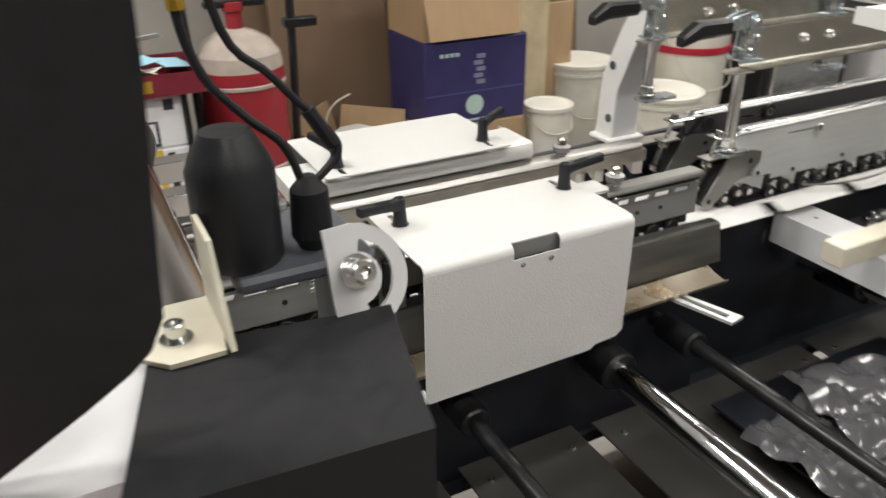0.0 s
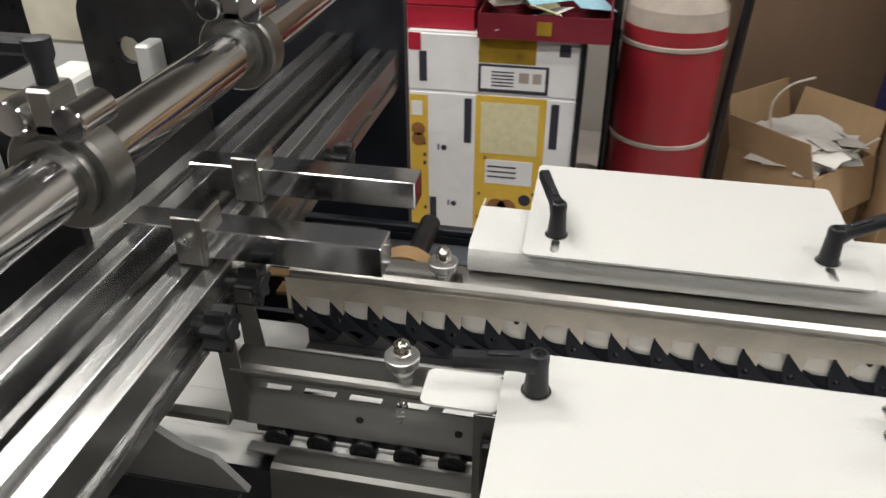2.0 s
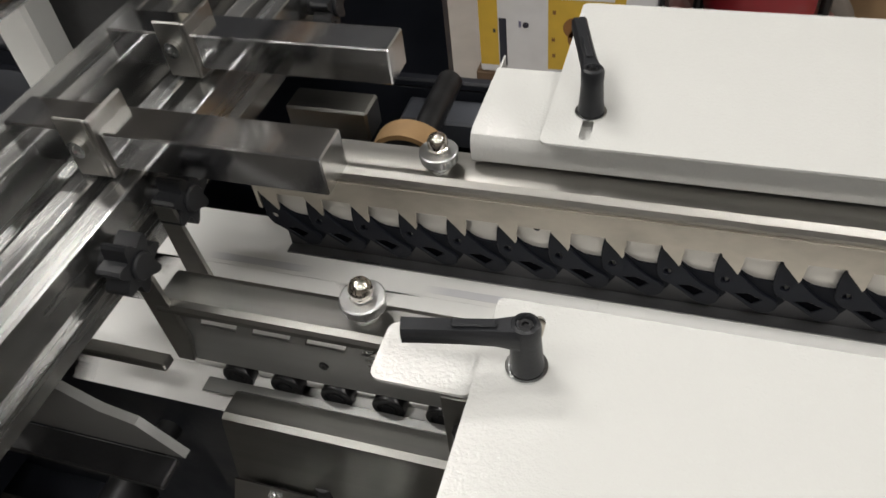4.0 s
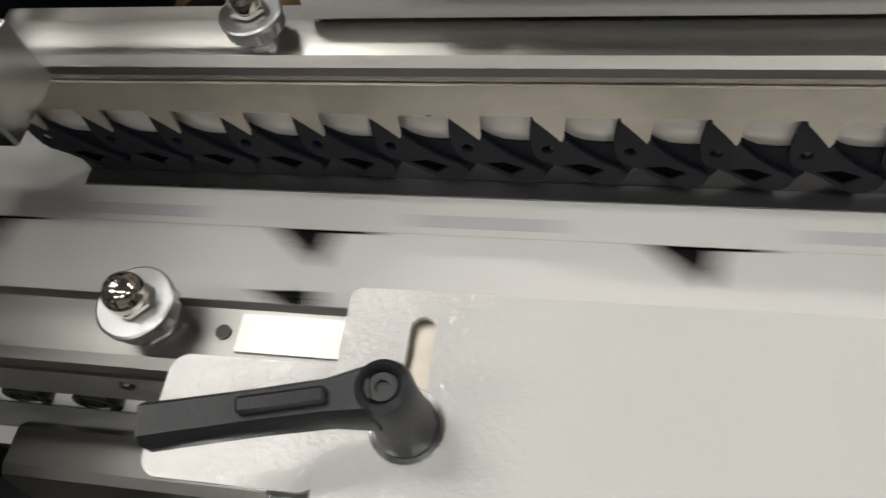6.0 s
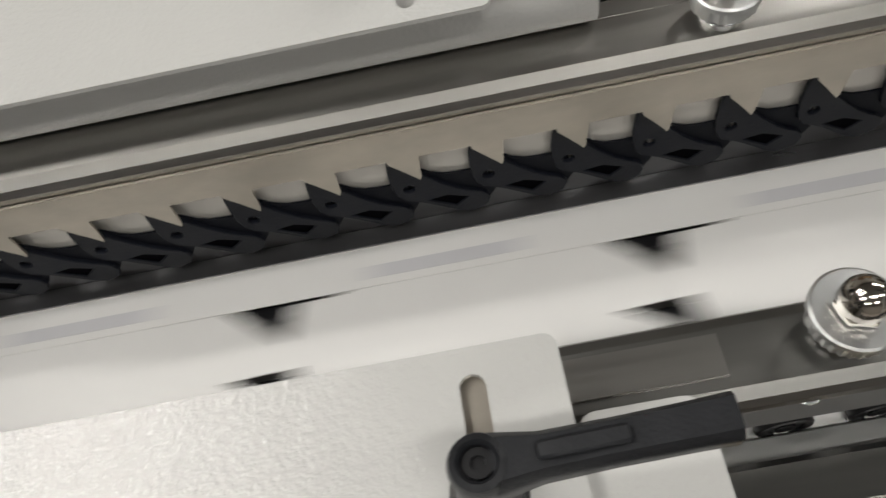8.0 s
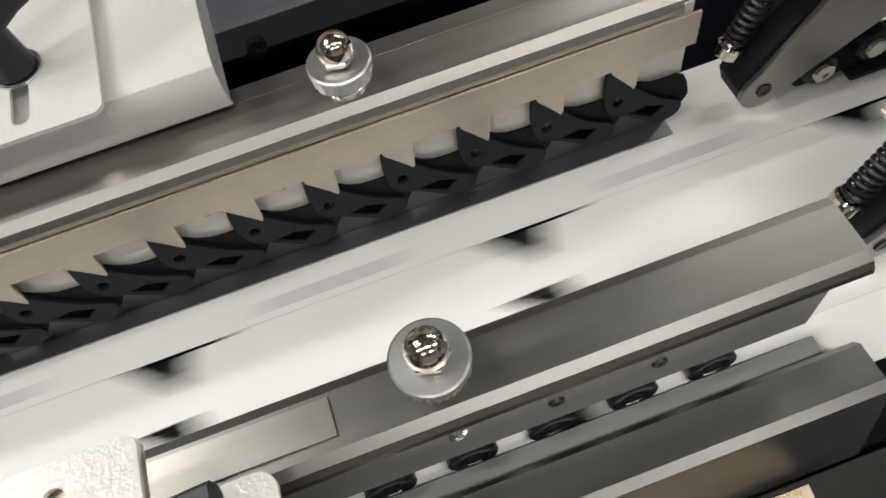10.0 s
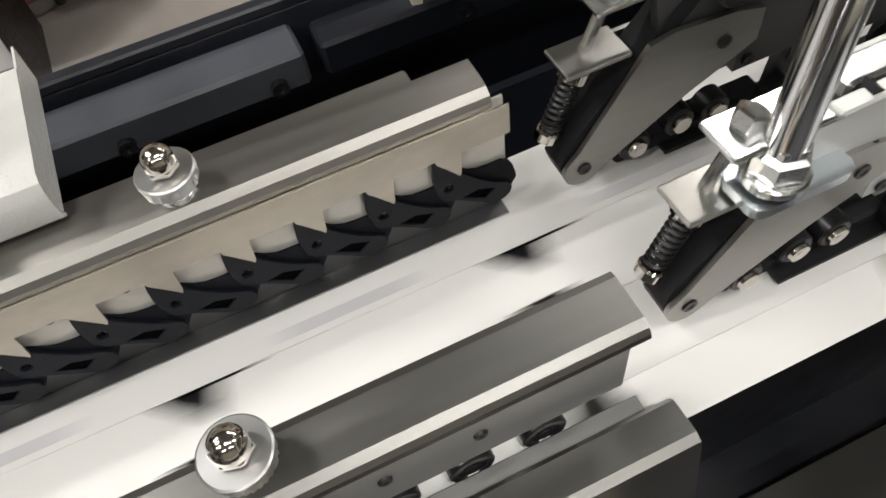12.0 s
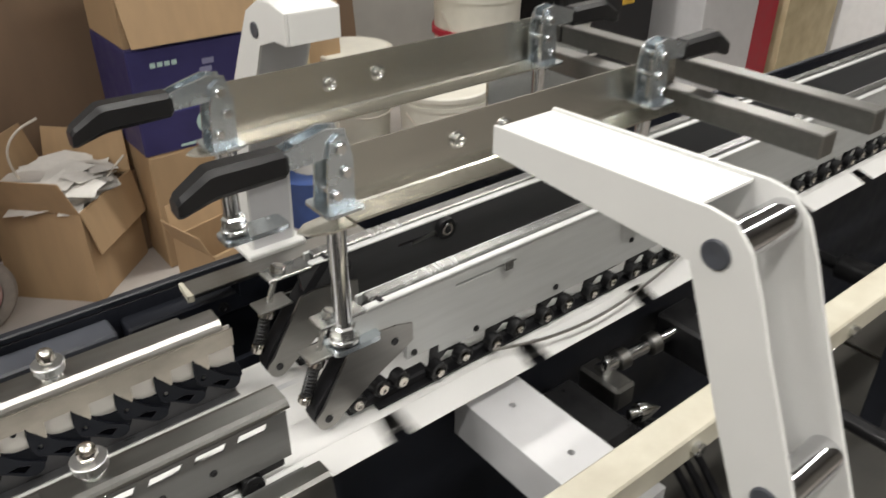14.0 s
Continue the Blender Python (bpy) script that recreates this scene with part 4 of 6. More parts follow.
def toggle_clamp(cx, y, cz, parent, away=False):
    """Plated toggle clamp: two cheeks on a foot, fork link, pins and a black angular grip, upstream or away from it."""
    def put(name, bm, mat, under, label="", smooth=27):
        if away:
            for v in bm.verts:
                v.co.x = 2 * cx - v.co.x
            bmesh.ops.reverse_faces(bm, faces=bm.faces[:])
        return part(name, bm, mat, under, label, smooth)

    cl = put("toggle_clamp", slab(B(), [(cx - 0.012, cz - 0.036), (cx + 0.013, cz - 0.036), (cx + 0.014, cz + 0.004), (cx + 0.010, cz + 0.022), (cx + 0.002, cz + 0.026), (cx - 0.006, cz + 0.020), (cx - 0.009, cz + 0.002)], "y", y - 0.0145, y - 0.0120), CLAMP_ZINC, parent, "plated toggle clamp with a black grip")
    put("clamp_cheek", slab(B(), [(cx - 0.012, cz - 0.036), (cx + 0.013, cz - 0.036), (cx + 0.014, cz + 0.004), (cx + 0.010, cz + 0.022), (cx + 0.002, cz + 0.026), (cx - 0.006, cz + 0.020), (cx - 0.009, cz + 0.002)], "y", y + 0.0070, y + 0.0095), CLAMP_ZINC, cl)
    put("foot", slab(B(), rounded(cx - 0.018, cx + 0.018, y - 0.024, y + 0.016, 0.005), "z", cz - 0.0385, cz - 0.0358), CLAMP_ZINC, cl)
    for dx, dz, r in ((0.002, 0.015, 0.0052), (0.006, -0.006, 0.0048), (-0.004, -0.024, 0.0045)):
        put("pin", lathe(B(), (cx + dx, y - 0.0185, cz + dz), (0, 1, 0), [(0, 0), (0, r * 0.8), (0.0012, r), (0.0038, r), (0.0040, r * 0.7), (0.029, r * 0.7), (0.0292, r), (0.032, r * 0.9), (0.032, 0)], 16), ZINC, cl)
    link = [(cx - 0.052, cz + 0.018), (cx - 0.030, cz + 0.025), (cx - 0.006, cz + 0.031), (cx + 0.010, cz + 0.028), (cx + 0.012, cz + 0.014), (cx - 0.004, cz + 0.008), (cx - 0.024, cz + 0.007), (cx - 0.052, cz + 0.006)]
    for dy in (-0.0112, 0.0032):
        put("link", slab(B(), link, "y", y + dy, y + dy + 0.0028), CLAMP_ZINC, cl)
    put("link_bridge", box(B(), cx - 0.030, cx - 0.004, y - 0.0082, y + 0.0030, cz + 0.0195, cz + 0.0225, 0.0008), CLAMP_ZINC, cl)
    put("spindle", rod(B(), (cx + 0.002, y - 0.002, cz - 0.034), (cx + 0.002, y - 0.002, cz + 0.010), 0.0048, 16, 0.001), ZINC, cl)
    grip = B()
    rings = []
    for d, dz, w, h in ((0.040, 0.012, 0.0085, 0.0085), (0.043, 0.0120, 0.0102, 0.0112), (0.096, 0.0120, 0.0108, 0.0122), (0.102, 0.0112, 0.0108, 0.0122), (0.124, 0.0010, 0.0095, 0.0085), (0.127, -0.0010, 0.0080, 0.0062)):
        rings.append([grip.verts.new((cx - d, y - 0.003 + p * w, cz + dz + q * h)) for p, q in ((-1, -0.62), (-0.62, -1), (0.62, -1), (1, -0.62), (1, 0.62), (0.62, 1), (-0.62, 1), (-1, 0.62))])
    for r0, r1 in zip(rings, rings[1:]):
        for k in range(8):
            grip.faces.new((r0[k], r0[(k + 1) % 8], r1[(k + 1) % 8], r1[k]))
    grip.faces.new(rings[0][::-1]), grip.faces.new(rings[-1])
    bmesh.ops.recalc_face_normals(grip, faces=grip.faces[:])
    put("grip", grip, GRIP, cl, "black moulded grip", smooth=20)
    return cl


def clamp_beam(y, z, post_x, x0, x1, label):
    """Folded steel beam with a toggle clamp at each end, standing on chromed posts."""
    b = thing("clamp_beam", ((x0 + x1) / 2, y, 0.96), label, "machine beam", "clamp beams")
    part("beam", bent(B(), [(y - 0.016, z - 0.030), (y - 0.012, z - 0.031), (y + 0.012, z - 0.031), (y + 0.0155, z - 0.028), (y + 0.0185, z - 0.006), (y + 0.021, z + 0.022)], x0 + 0.012, x1, 0.002), GALV, b)
    nose = slab(B(), [(x0 + 0.012, y - 0.016), (x0 - 0.012, y - 0.015), (x0 - 0.028, y - 0.008), (x0 - 0.034, y + 0.002), (x0 - 0.022, y + 0.012), (x0 + 0.012, y + 0.016)], "z", z - 0.0330, z - 0.0308)
    part("nose_plate", nose, GALV, b)
    for xx in ((x0 + x1) / 2 - 0.09, (x0 + x1) / 2 - 0.03):
        part("bolt", lathe(B(), (xx, y + 0.0172, z - 0.001), (0, -1, 0.05), [(-0.003, 0), (-0.003, 0.0085), (0.0008, 0.0085), (0.001, 0.0062), (0.006, 0.0060), (0.0066, 0.0045), (0.0055, 0.0022), (0.003, 0)], 16), ZINC, b)
    for px, end in ((post_x, 0), (x1 - (0.07 if y < 0 else 0.02), 1)):
        zb = 0.0 if y < 0 else 0.048
        post = part("post", rod(B(), (px, y, 0.956 + zb), (px, y, z - 0.034), 0.0085, 20, 0.001), CHROME, b, "chromed post")
        part("base_nut", lathe(B(), (px, y, 0.946 + zb), (0, 0, 1), [(0, 0), (0, 0.012), (0.010, 0.012), (0.012, 0.0095), (0.016, 0.0095), (0.016, 0)], 6), ZINC, post)
        part("washer", rod(B(), (px, y, 0.940 + zb), (px, y, 0.9455 + zb), 0.014, 20, 0.001), ZINC, post)
        part("foot_plate", slab(B(), rounded(px - 0.016, px + (0.034 if y < 0 else 0.055), y - (0.012 if y < 0 else 0.016), y + 0.014, 0.006), "z", 0.932 + zb, 0.9375 + zb), CLAMP_ZINC, post)
        toggle_clamp(px - 0.002 if not end else px, y - 0.001, z + (0.024 if y < 0 else 0.0105), b, away=bool(end))
    return b


def arch():
    """Two white cantilever brackets, one from each side frame, reaching over the folding section."""
    a = thing("support_bracket", (0.80, -0.45, 0.78), "white painted cantilever bracket with chromed spacer tubes", "machine bracket", "support brackets")
    outer = [(-0.214, 1.161), (-0.300, 1.164), (-0.395, 1.1675), (-0.412, 1.165), (-0.425, 1.152), (-0.436, 1.128), (-0.449, 1.095), (-0.464, 1.060), (-0.481, 1.020), (-0.507, 0.960), (-0.536, 0.900), (-0.600, 0.780)]
    inner = [(-0.555, 0.780), (-0.500, 0.880), (-0.471, 0.938), (-0.449, 0.985), (-0.430, 1.028), (-0.414, 1.068), (-0.400, 1.103), (-0.389, 1.130), (-0.300, 1.135), (-0.214, 1.139)]
    for x in (0.768, 0.828):
        part("side_sheet", slab(B(), outer + inner, "x", x, x + 0.003), WHITE_SMOOTH, a)
    part("top_sheet", bent(B(), [(-0.2145, 1.1590), (-0.300, 1.1620), (-0.386, 1.1650)], 0.7712, 0.8278, 0.002), WHITE_SMOOTH, a)
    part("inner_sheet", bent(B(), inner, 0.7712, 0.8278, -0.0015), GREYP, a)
    part("end_cap", box(B(), 0.7712, 0.8278, -0.2165, -0.2145, 1.1395, 1.159), WHITE_SMOOTH, a)
    for y, z in ((-0.405, 1.142), (-0.470, 0.998), (-0.55, 0.84)):
        part("cap_screw", lathe(B(), (0.768, y, z), (-1, 0, 0), [(0, 0), (0, 0.0095), (0.0015, 0.0095), (0.0022, 0.0085), (0.0016, 0.003), (0.0008, 0)], 24), LEDGE, a)
        part("spacer", rod(B(), (0.7712, y - 0.004, z + 0.006), (0.8278, y - 0.004, z + 0.006), 0.0125, 24), CHROME, a, "chromed spacer tube")
    part("foot", box(B(), 0.76, 0.84, -0.64, -0.52, 0.60, 0.782, 0.004), NAVY, a)
    r = thing("support_bracket", (0.80, 0.27, 0.832), "white painted curved cantilever bracket on the rear frame", "machine bracket", "support brackets")
    outer = [(0.088, 1.184), (0.118, 1.190), (0.145, 1.188), (0.175, 1.172), (0.205, 1.125), (0.245, 1.06), (0.290, 0.96), (0.300, 0.8325)]
    inner = [(0.250, 0.8325), (0.243, 0.94), (0.205, 1.03), (0.172, 1.095), (0.150, 1.140), (0.115, 1.152), (0.088, 1.152)]
    for x in (0.762, 0.822):
        part("side_sheet", slab(B(), outer + inner, "x", x, x + 0.003), WHITE_SMOOTH, r)
    part("outer_sheet", bent(B(), [(q[0], q[1] - 0.0015) for q in outer[:3]] + [(q[0] - 0.0015, q[1]) for q in outer[3:]], 0.7652, 0.8218, 0.0015), WHITE_SMOOTH, r)
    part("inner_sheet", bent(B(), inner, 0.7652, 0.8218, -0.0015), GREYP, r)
    for y, z in ((0.158, 1.155), (0.262, 0.985), (0.262, 0.88)):
        part("cap_screw", lathe(B(), (0.762, y, z), (-1, 0, 0), [(0, 0), (0, 0.0085), (0.0015, 0.0085), (0.0016, 0.003), (0.0008, 0)], 20), LEDGE, r)
    part("end_cap", box(B(), 0.7652, 0.8218, 0.0862, 0.0878, 1.1525, 1.183), WHITE_SMOOTH, r)
    part("foot", box(B(), 0.750, 0.836, 0.235, 0.305, 0.8325, 0.8415, 0.002), WHITE_SMOOTH, r)
    return a


def side_details():
    cb = thing("cross_bracket", (0.85, -0.23, 0.78), "pale grey aluminium block bridging to the front beam", "machine bracket")
    part("block", slab(B(), rounded(0.812, 0.886, -0.34, -0.120, 0.001), "z", 0.762, 0.8155, holes=[circle(0.850, -0.170, 0.004), circle(0.849, -0.255, 0.004)]), GREYP, cb)
    fb = thing("front_beam", (1.3, -0.34, 0.84), "cream painted square beam along the machine front", "machine beam")
    part("beam", box(B(), 0.66, 3.0, -0.352, -0.318, 0.855, 0.886, 0.002), CREAM, fb)
    for x in (0.90, 1.18, 1.5):
        part("bolt", lathe(B(), (x, -0.352, 0.868), (0, -1, 0), [(0, 0), (0, 0.007), (0.006, 0.007), (0.007, 0.005), (0.006, 0)], 12), ZINC, fb)
    for x in (1.45, 2.9):
        part("leg", box(B(), x - 0.025, x + 0.025, -0.350, -0.320, 0.0, 0.8548, 0.002), NAVY, fb)
    gs = thing("guard_strip", (0.72, 0.19, 0.83), "bare steel strip on the rear frame", "machine trim")
    part("strip", box(B(), 0.660, 0.92, 0.207, 0.243, 0.828, 0.8345, 0.001), STEEL, gs)
    part("tip", slab(B(), [(0.652, 0.207), (0.6598, 0.205), (0.6598, 0.244), (0.655, 0.244)], "z", 0.826, 0.835), CREAM, gs, "cream plastic end tip")
    part("stay", box(B(), 0.72, 0.88, 0.209, 0.240, 0.8065, 0.8275), NAVY, gs)
    for i, x in enumerate((1.13, 1.235)):
        bar = single("square_bar", box(B(), x, x + 0.026, -0.29, 0.16, 1.060, 1.086, 0.0015), STEEL_DARK, (x, -0.06, 1.06), "bare steel square bar over the folding section", "bar", "square bars")
    st = thing("bar_stand", (1.2, 0.14, 0.84), "plated stand carrying the square bars", "machine bracket")
    part("plate", box(B(), 1.10, 1.30, 0.161, 0.170, 0.833, 1.10, 0.002), ZINC, st)
    sp = thing("slotted_link", (0.52, -0.25, 0.79), "bare slotted aluminium link", "machine bracket")
    pts = [(0.498, -0.20), (0.522, -0.20), (0.556, -0.30), (0.530, -0.305)]
    part("link", slab(B(), pts, "z", 0.782, 0.7865, holes=[[(0.512, -0.215), (0.520, -0.215), (0.543, -0.29), (0.533, -0.292)]]), ALU, sp)
    part("arm", box(B(), 0.49, 0.53, -0.20, -0.142, 0.770, 0.7815, 0.002), OXIDE, sp)
    # lower drive parts seen through the gap beyond the cross bracket
    dv = thing("drive_unit", (1.05, -0.2, 0.6), "oily drive shaft with clamp blocks and a pointed set screw", "machine drive")
    part("block", box(B(), 0.93, 0.985, -0.24, -0.13, 0.66, 0.76, 0.006), OXIDE, dv)
    p0, p1 = Vector((1.015, -0.150, 0.765)), Vector((1.142, -0.166, 0.775))
    part("shaft", rod(B(), p0, p1, 0.0085, 18, 0.001), CHROME, dv)
    for k, r in ((0.22, 0.0135), (0.62, 0.0145)):
        q = p0.lerp(p1, k)
        part("collar", rod(B(), q, q + (p1 - p0).normalized() * 0.016, r, 18, 0.0015), STEEL_DARK, dv)
    part("bracket", box(B(), p1.x - 0.004, p1.x + 0.060, p1.y - 0.075, p1.y + 0.030, 0.735, 0.790, 0.004), OXIDE, dv)
    q = Vector((1.021, -0.176, 0.740))
    part("clamp", box(B(), q.x - 0.016, q.x + 0.018, q.y - 0.014, q.y + 0.050, 0.728, 0.762, 0.004), STEEL_DARK, dv)
    part("clamp_stud", rod(B(), (q.x, q.y + 0.02, 0.700), (q.x, q.y + 0.02, 0.785), 0.0055, 12, 0.001), ZINC, dv)
    q = Vector((1.046, -0.220, 0.740))
    part("cone", lathe(B(), q - Vector((0.040, -0.012, 0)), (1, -0.3, -0.05), [(0, 0), (0, 0.006), (0.012, 0.006), (0.012, 0.012), (0.022, 0.012), (0.044, 0.001), (0.044, 0)], 18), ZINC, dv)
    for k in range(3):
        part("hose", tube(B(), smooth_path([(0.93 + 0.03 * k, -0.13, 0.70), (0.97 + 0.03 * k, -0.18, 0.74 - 0.02 * k), (1.03 + 0.02 * k, -0.24, 0.70), (1.05 + 0.02 * k, -0.30, 0.62)]), 0.005), RUBBER, dv)
    part("motor", lathe(B(), (1.0, -0.62, 0.66), (1, 0, 0), [(0, 0), (0, 0.06), (0.01, 0.065), (0.30, 0.065), (0.31, 0.06), (0.31, 0)], 32), OXIDE, dv)
    fl = thing("folding_wire", (1.0, -0.12, 0.84), "thin bent steel wire guiding the blank's edge", "guide wire")
    part("wire", tube(B(), smooth_path([(0.86, -0.125, 0.856), (0.93, -0.142, 0.851), (1.02, -0.150, 0.853), (1.15, -0.138, 0.862), (1.25, -0.115, 0.872)]), 0.0018), STEEL, fl)


entry_arm(-0.0, "")
entry_arm(-0.098, "")
carrier(-0.104, "grey anodised carrier plate with pressing rollers")
# far carrier: shade between the plates is put into its face colour
carrier(-0.004, "carrier plate coloured dark for shade, with pressing rollers and a guide roller", DARK_PLATE)
clamp_beam(-0.108, 1.094, 0.691, 0.690, 1.16, "folded steel clamp beam over the near carrier")
clamp_beam(0.058, 1.112, 0.668, 0.668, 1.11, "folded steel clamp beam over the far carrier")
arch()
side_details()


# ---------------------------------------------------------------- glue sensor head beside the infeed
def sensor_head():
    s = thing("sensor_head", (-0.15, -0.66, 0.7), "black sensor housing with cables and a bolted bracket", "sensor")
    part("housing", slab(B(), [(-0.172, -0.552), (-0.061, -0.566), (-0.083, -0.658), (-0.197, -0.650)], "z", 0.62, 1.145), RUBBER, s)
    part("grey_base", slab(B(), [(-0.62, 0.62), (-0.62, 1.135), (-0.56, 1.142), (-0.54, 1.142), (-0.54, 0.62)], "x", -0.236, -0.1725), GREYP, s, "light grey painted base")
    part("red_cover", box(B(), -0.300, -0.2365, -0.640, -0.56, 0.90, 1.125, 0.006), CRIMSON, s)
    part("led", lathe(B(), (-0.252, -0.641, 1.118), (0, -0.6, 0.8), [(0, 0), (0, 0.006), (0.004, 0.005), (0.006, 0)], 14), LED_RED, s, "lit red lamp")
    br = part("bracket", slab(B(), [(-0.178, -0.560), (-0.166, -0.572), (-0.142, -0.572), (-0.136, -0.520), (-0.160, -0.520)], "z", 1.1455, 1.148), CREAM, s, "bent pale steel bracket")
    part("bolt", lathe(B(), (-0.160, -0.553, 1.148), (0, 0, 1), [(0, 0), (0, 0.0075), (0.0012, 0.0075), (0.0012, 0.0046), (0.0085, 0.0046), (0.009, 0.004), (0.009, 0.002), (0.005, 0)], 16), ZINC, br)
    part("web", slab(B(), [(-0.575, 1.148), (-0.520, 1.148), (-0.520, 1.192), (-0.552, 1.192)], "x", -0.1405, -0.138), CREAM, br)
    # motor, plug and cables on their plate, a hand further back than the housing
    back = Matrix.Translation((0.0403, 0.1898, -0.2943)) @ Matrix.Scale(1.22, 4)

    def set_back(name, bm, mat, label=""):
        bm.transform(back)
        return part(name, bm, mat, s, label)

    set_back("mount_plate", box(B(), -0.1375, -0.078, -0.596, -0.535, 1.185, 1.192, 0.002), LEDGE)
    set_back("mount_leg", box(B(), -0.092, -0.080, -0.575, -0.545, 1.1255, 1.1848, 0.001), LEDGE)
    crescent = arc(0.0, 0.0, 0.0135, -75, 75, 10) + arc(0.0, 0.0, 0.0195, 75, -75, 10)
    quadrant = slab(B(), [(-0.012, -0.030), (0.010, -0.027)] + arc(0.0, 0.0, 0.027, -62, 85, 12) + [(-0.012, 0.026)], "y", 0.0, 0.0028, holes=[crescent, circle(0.0, 0.004, 0.0045)])
    quadrant.transform(Matrix.Translation((-0.076, -0.560, 1.160)) @ Matrix.Rotation(radians(-20), 4, "X"))
    plate = part("quadrant_plate", quadrant, GREYP, s, "pale plate with a curved adjusting slot")
    part("quadrant_bolt", lathe(B(), (-0.076, -0.561, 1.1650), (0.1, -0.9, 0.35), [(0, 0), (0, 0.0085), (0.0012, 0.0085), (0.0012, 0.0062), (0.010, 0.0062), (0.0106, 0.005), (0.0106, 0.003), (0.006, 0)], 16), ZINC, plate)
    set_back("motor_can", lathe(B(), (-0.130, -0.575, 1.1922), (0, 0, 1), [(0, 0), (0, 0.0165), (0.002, 0.0175), (0.040, 0.0175), (0.046, 0.015), (0.055, 0.010), (0.055, 0)], 32), BLACK)
    set_back("grommet", lathe(B(), (-0.100, -0.578, 1.1922), (0, 0, 1), [(0, 0), (0, 0.006), (0.006, 0.009), (0.026, 0.008), (0.032, 0.003), (0.032, 0)], 20), RUBBER)
    set_back("cable", tube(B(), smooth_path([(-0.102, -0.578, 1.220), (-0.108, -0.576, 1.238), (-0.122, -0.574, 1.252), (-0.136, -0.572, 1.272), (-0.141, -0.57, 1.31), (-0.139, -0.568, 1.42)]), 0.0018), RUBBER)
    set_back("cable", tube(B(), smooth_path([(-0.098, -0.578, 1.220), (-0.086, -0.576, 1.230), (-0.088, -0.574, 1.240), (-0.108, -0.572, 1.264), (-0.128, -0.57, 1.295), (-0.136, -0.568, 1.42)]), 0.0018), RUBBER)
    set_back("cable_sleeve", tube(B(), [(-0.087, -0.575, 1.234), (-0.096, -0.5735, 1.250)], 0.0032), RUBBER)
    set_back("brass_tip", tube(B(), [(-0.1395, -0.5705, 1.292), (-0.1412, -0.57, 1.322)], 0.0034), GOLD)
    pn = thing("operator_screen", (-0.4, -0.64, 0.0), "tall black operator screen with a rounded lower corner", "screen")
    out = [(-0.60, 1.62), (-0.60, 1.01), (-0.35, 1.105), (-0.245, 1.157), (-0.216, 1.173), (-0.200, 1.183), (-0.192, 1.190), (-0.186, 1.202), (-0.182, 1.246), (-0.178, 1.282), (-0.176, 1.32), (-0.171, 1.62)]
    part("shell", slab(B(), out, "y", -0.655, -0.625), RUBBER, pn)
    part("stand", box(B(), -0.56, -0.50, -0.66, -0.62, 0.0, 1.02, 0.004), NAVY, pn)
    s.location += Vector((-0.018, -0.030, 0))
    return s


sensor_head()


# ---------------------------------------------------------------- feeder side beyond the cross rails
def feeder_side():
    for y, pts in ((0.125, rounded(-0.375, -0.250, 0.80, 1.150, 0.035)), (-0.115, rounded(-0.345, -0.237, 0.80, 1.122, 0.03))):
        g = thing("guide_plate", (-0.3, y, 0.8), "black steel guide plate with rounded shoulders beside the feeder", "machine plate", "guide plates")
        part("plate", slab(B(), pts, "y", y, y + 0.008, holes=[circle(-0.325, 1.085 if y > 0 else 1.06, 0.014)]), OXIDE, g)
        part("edge_block", box(B(), -0.30, -0.285, y - 0.03, y - 0.0005, 1.04, 1.10, 0.002), ALU, g)
        part("white_block", box(B(), -0.42, -0.376, y - 0.03, y + 0.03, 0.80, 1.06, 0.004), WHITE_SMOOTH, g)
    ft = thing("feeder_table", (-0.9, 0, 0), "dark steel feeder table with a stack of waiting blanks", "machine frame")
    part("bed", box(B(), -1.75, -0.46, -0.50, 0.46, 0.55, 0.80, 0.004), NAVY, ft)
    part("post", box(B(), -0.47, -0.40, 0.30, 0.36, 0.80, 1.22, 0.004), CREAM, ft, "cream painted post")
    part("crosshead", box(B(), -0.75, -0.42, 0.20, 0.30, 1.06, 1.16, 0.006), CREAM, ft)
    part("clamp", box(B(), -0.45, -0.40, 0.02, 0.09, 1.08, 1.17, 0.004), OXIDE, ft)
    for x in (-1.65, -0.55):
        for y in (-0.44, 0.40):
            part("leg", box(B(), x - 0.04, x + 0.04, y - 0.04, y + 0.04, 0, 0.55, 0.003), NAVY, ft)
    hs = thing("cream_housing", (-0.9, 0.95, 0), "cream painted machine housing with an orange lamp cap", "machine housing")
    part("body", box(B(), -1.35, -0.62, 0.80, 1.25, 0, 1.22, 0.02), CREAM, hs)
    part("panel", box(B(), -1.2, -0.75, 0.793, 0.7995, 0.75, 1.12, 0.002), WHITE_SMOOTH, hs)
    part("cap", lathe(B(), (-0.62, 0.95, 1.12), (0, 0, 1), [(0, 0), (0, 0.06), (0.03, 0.06), (0.07, 0.045), (0.08, 0)], 24), ORANGE, hs, "orange plastic cap")


feeder_side()


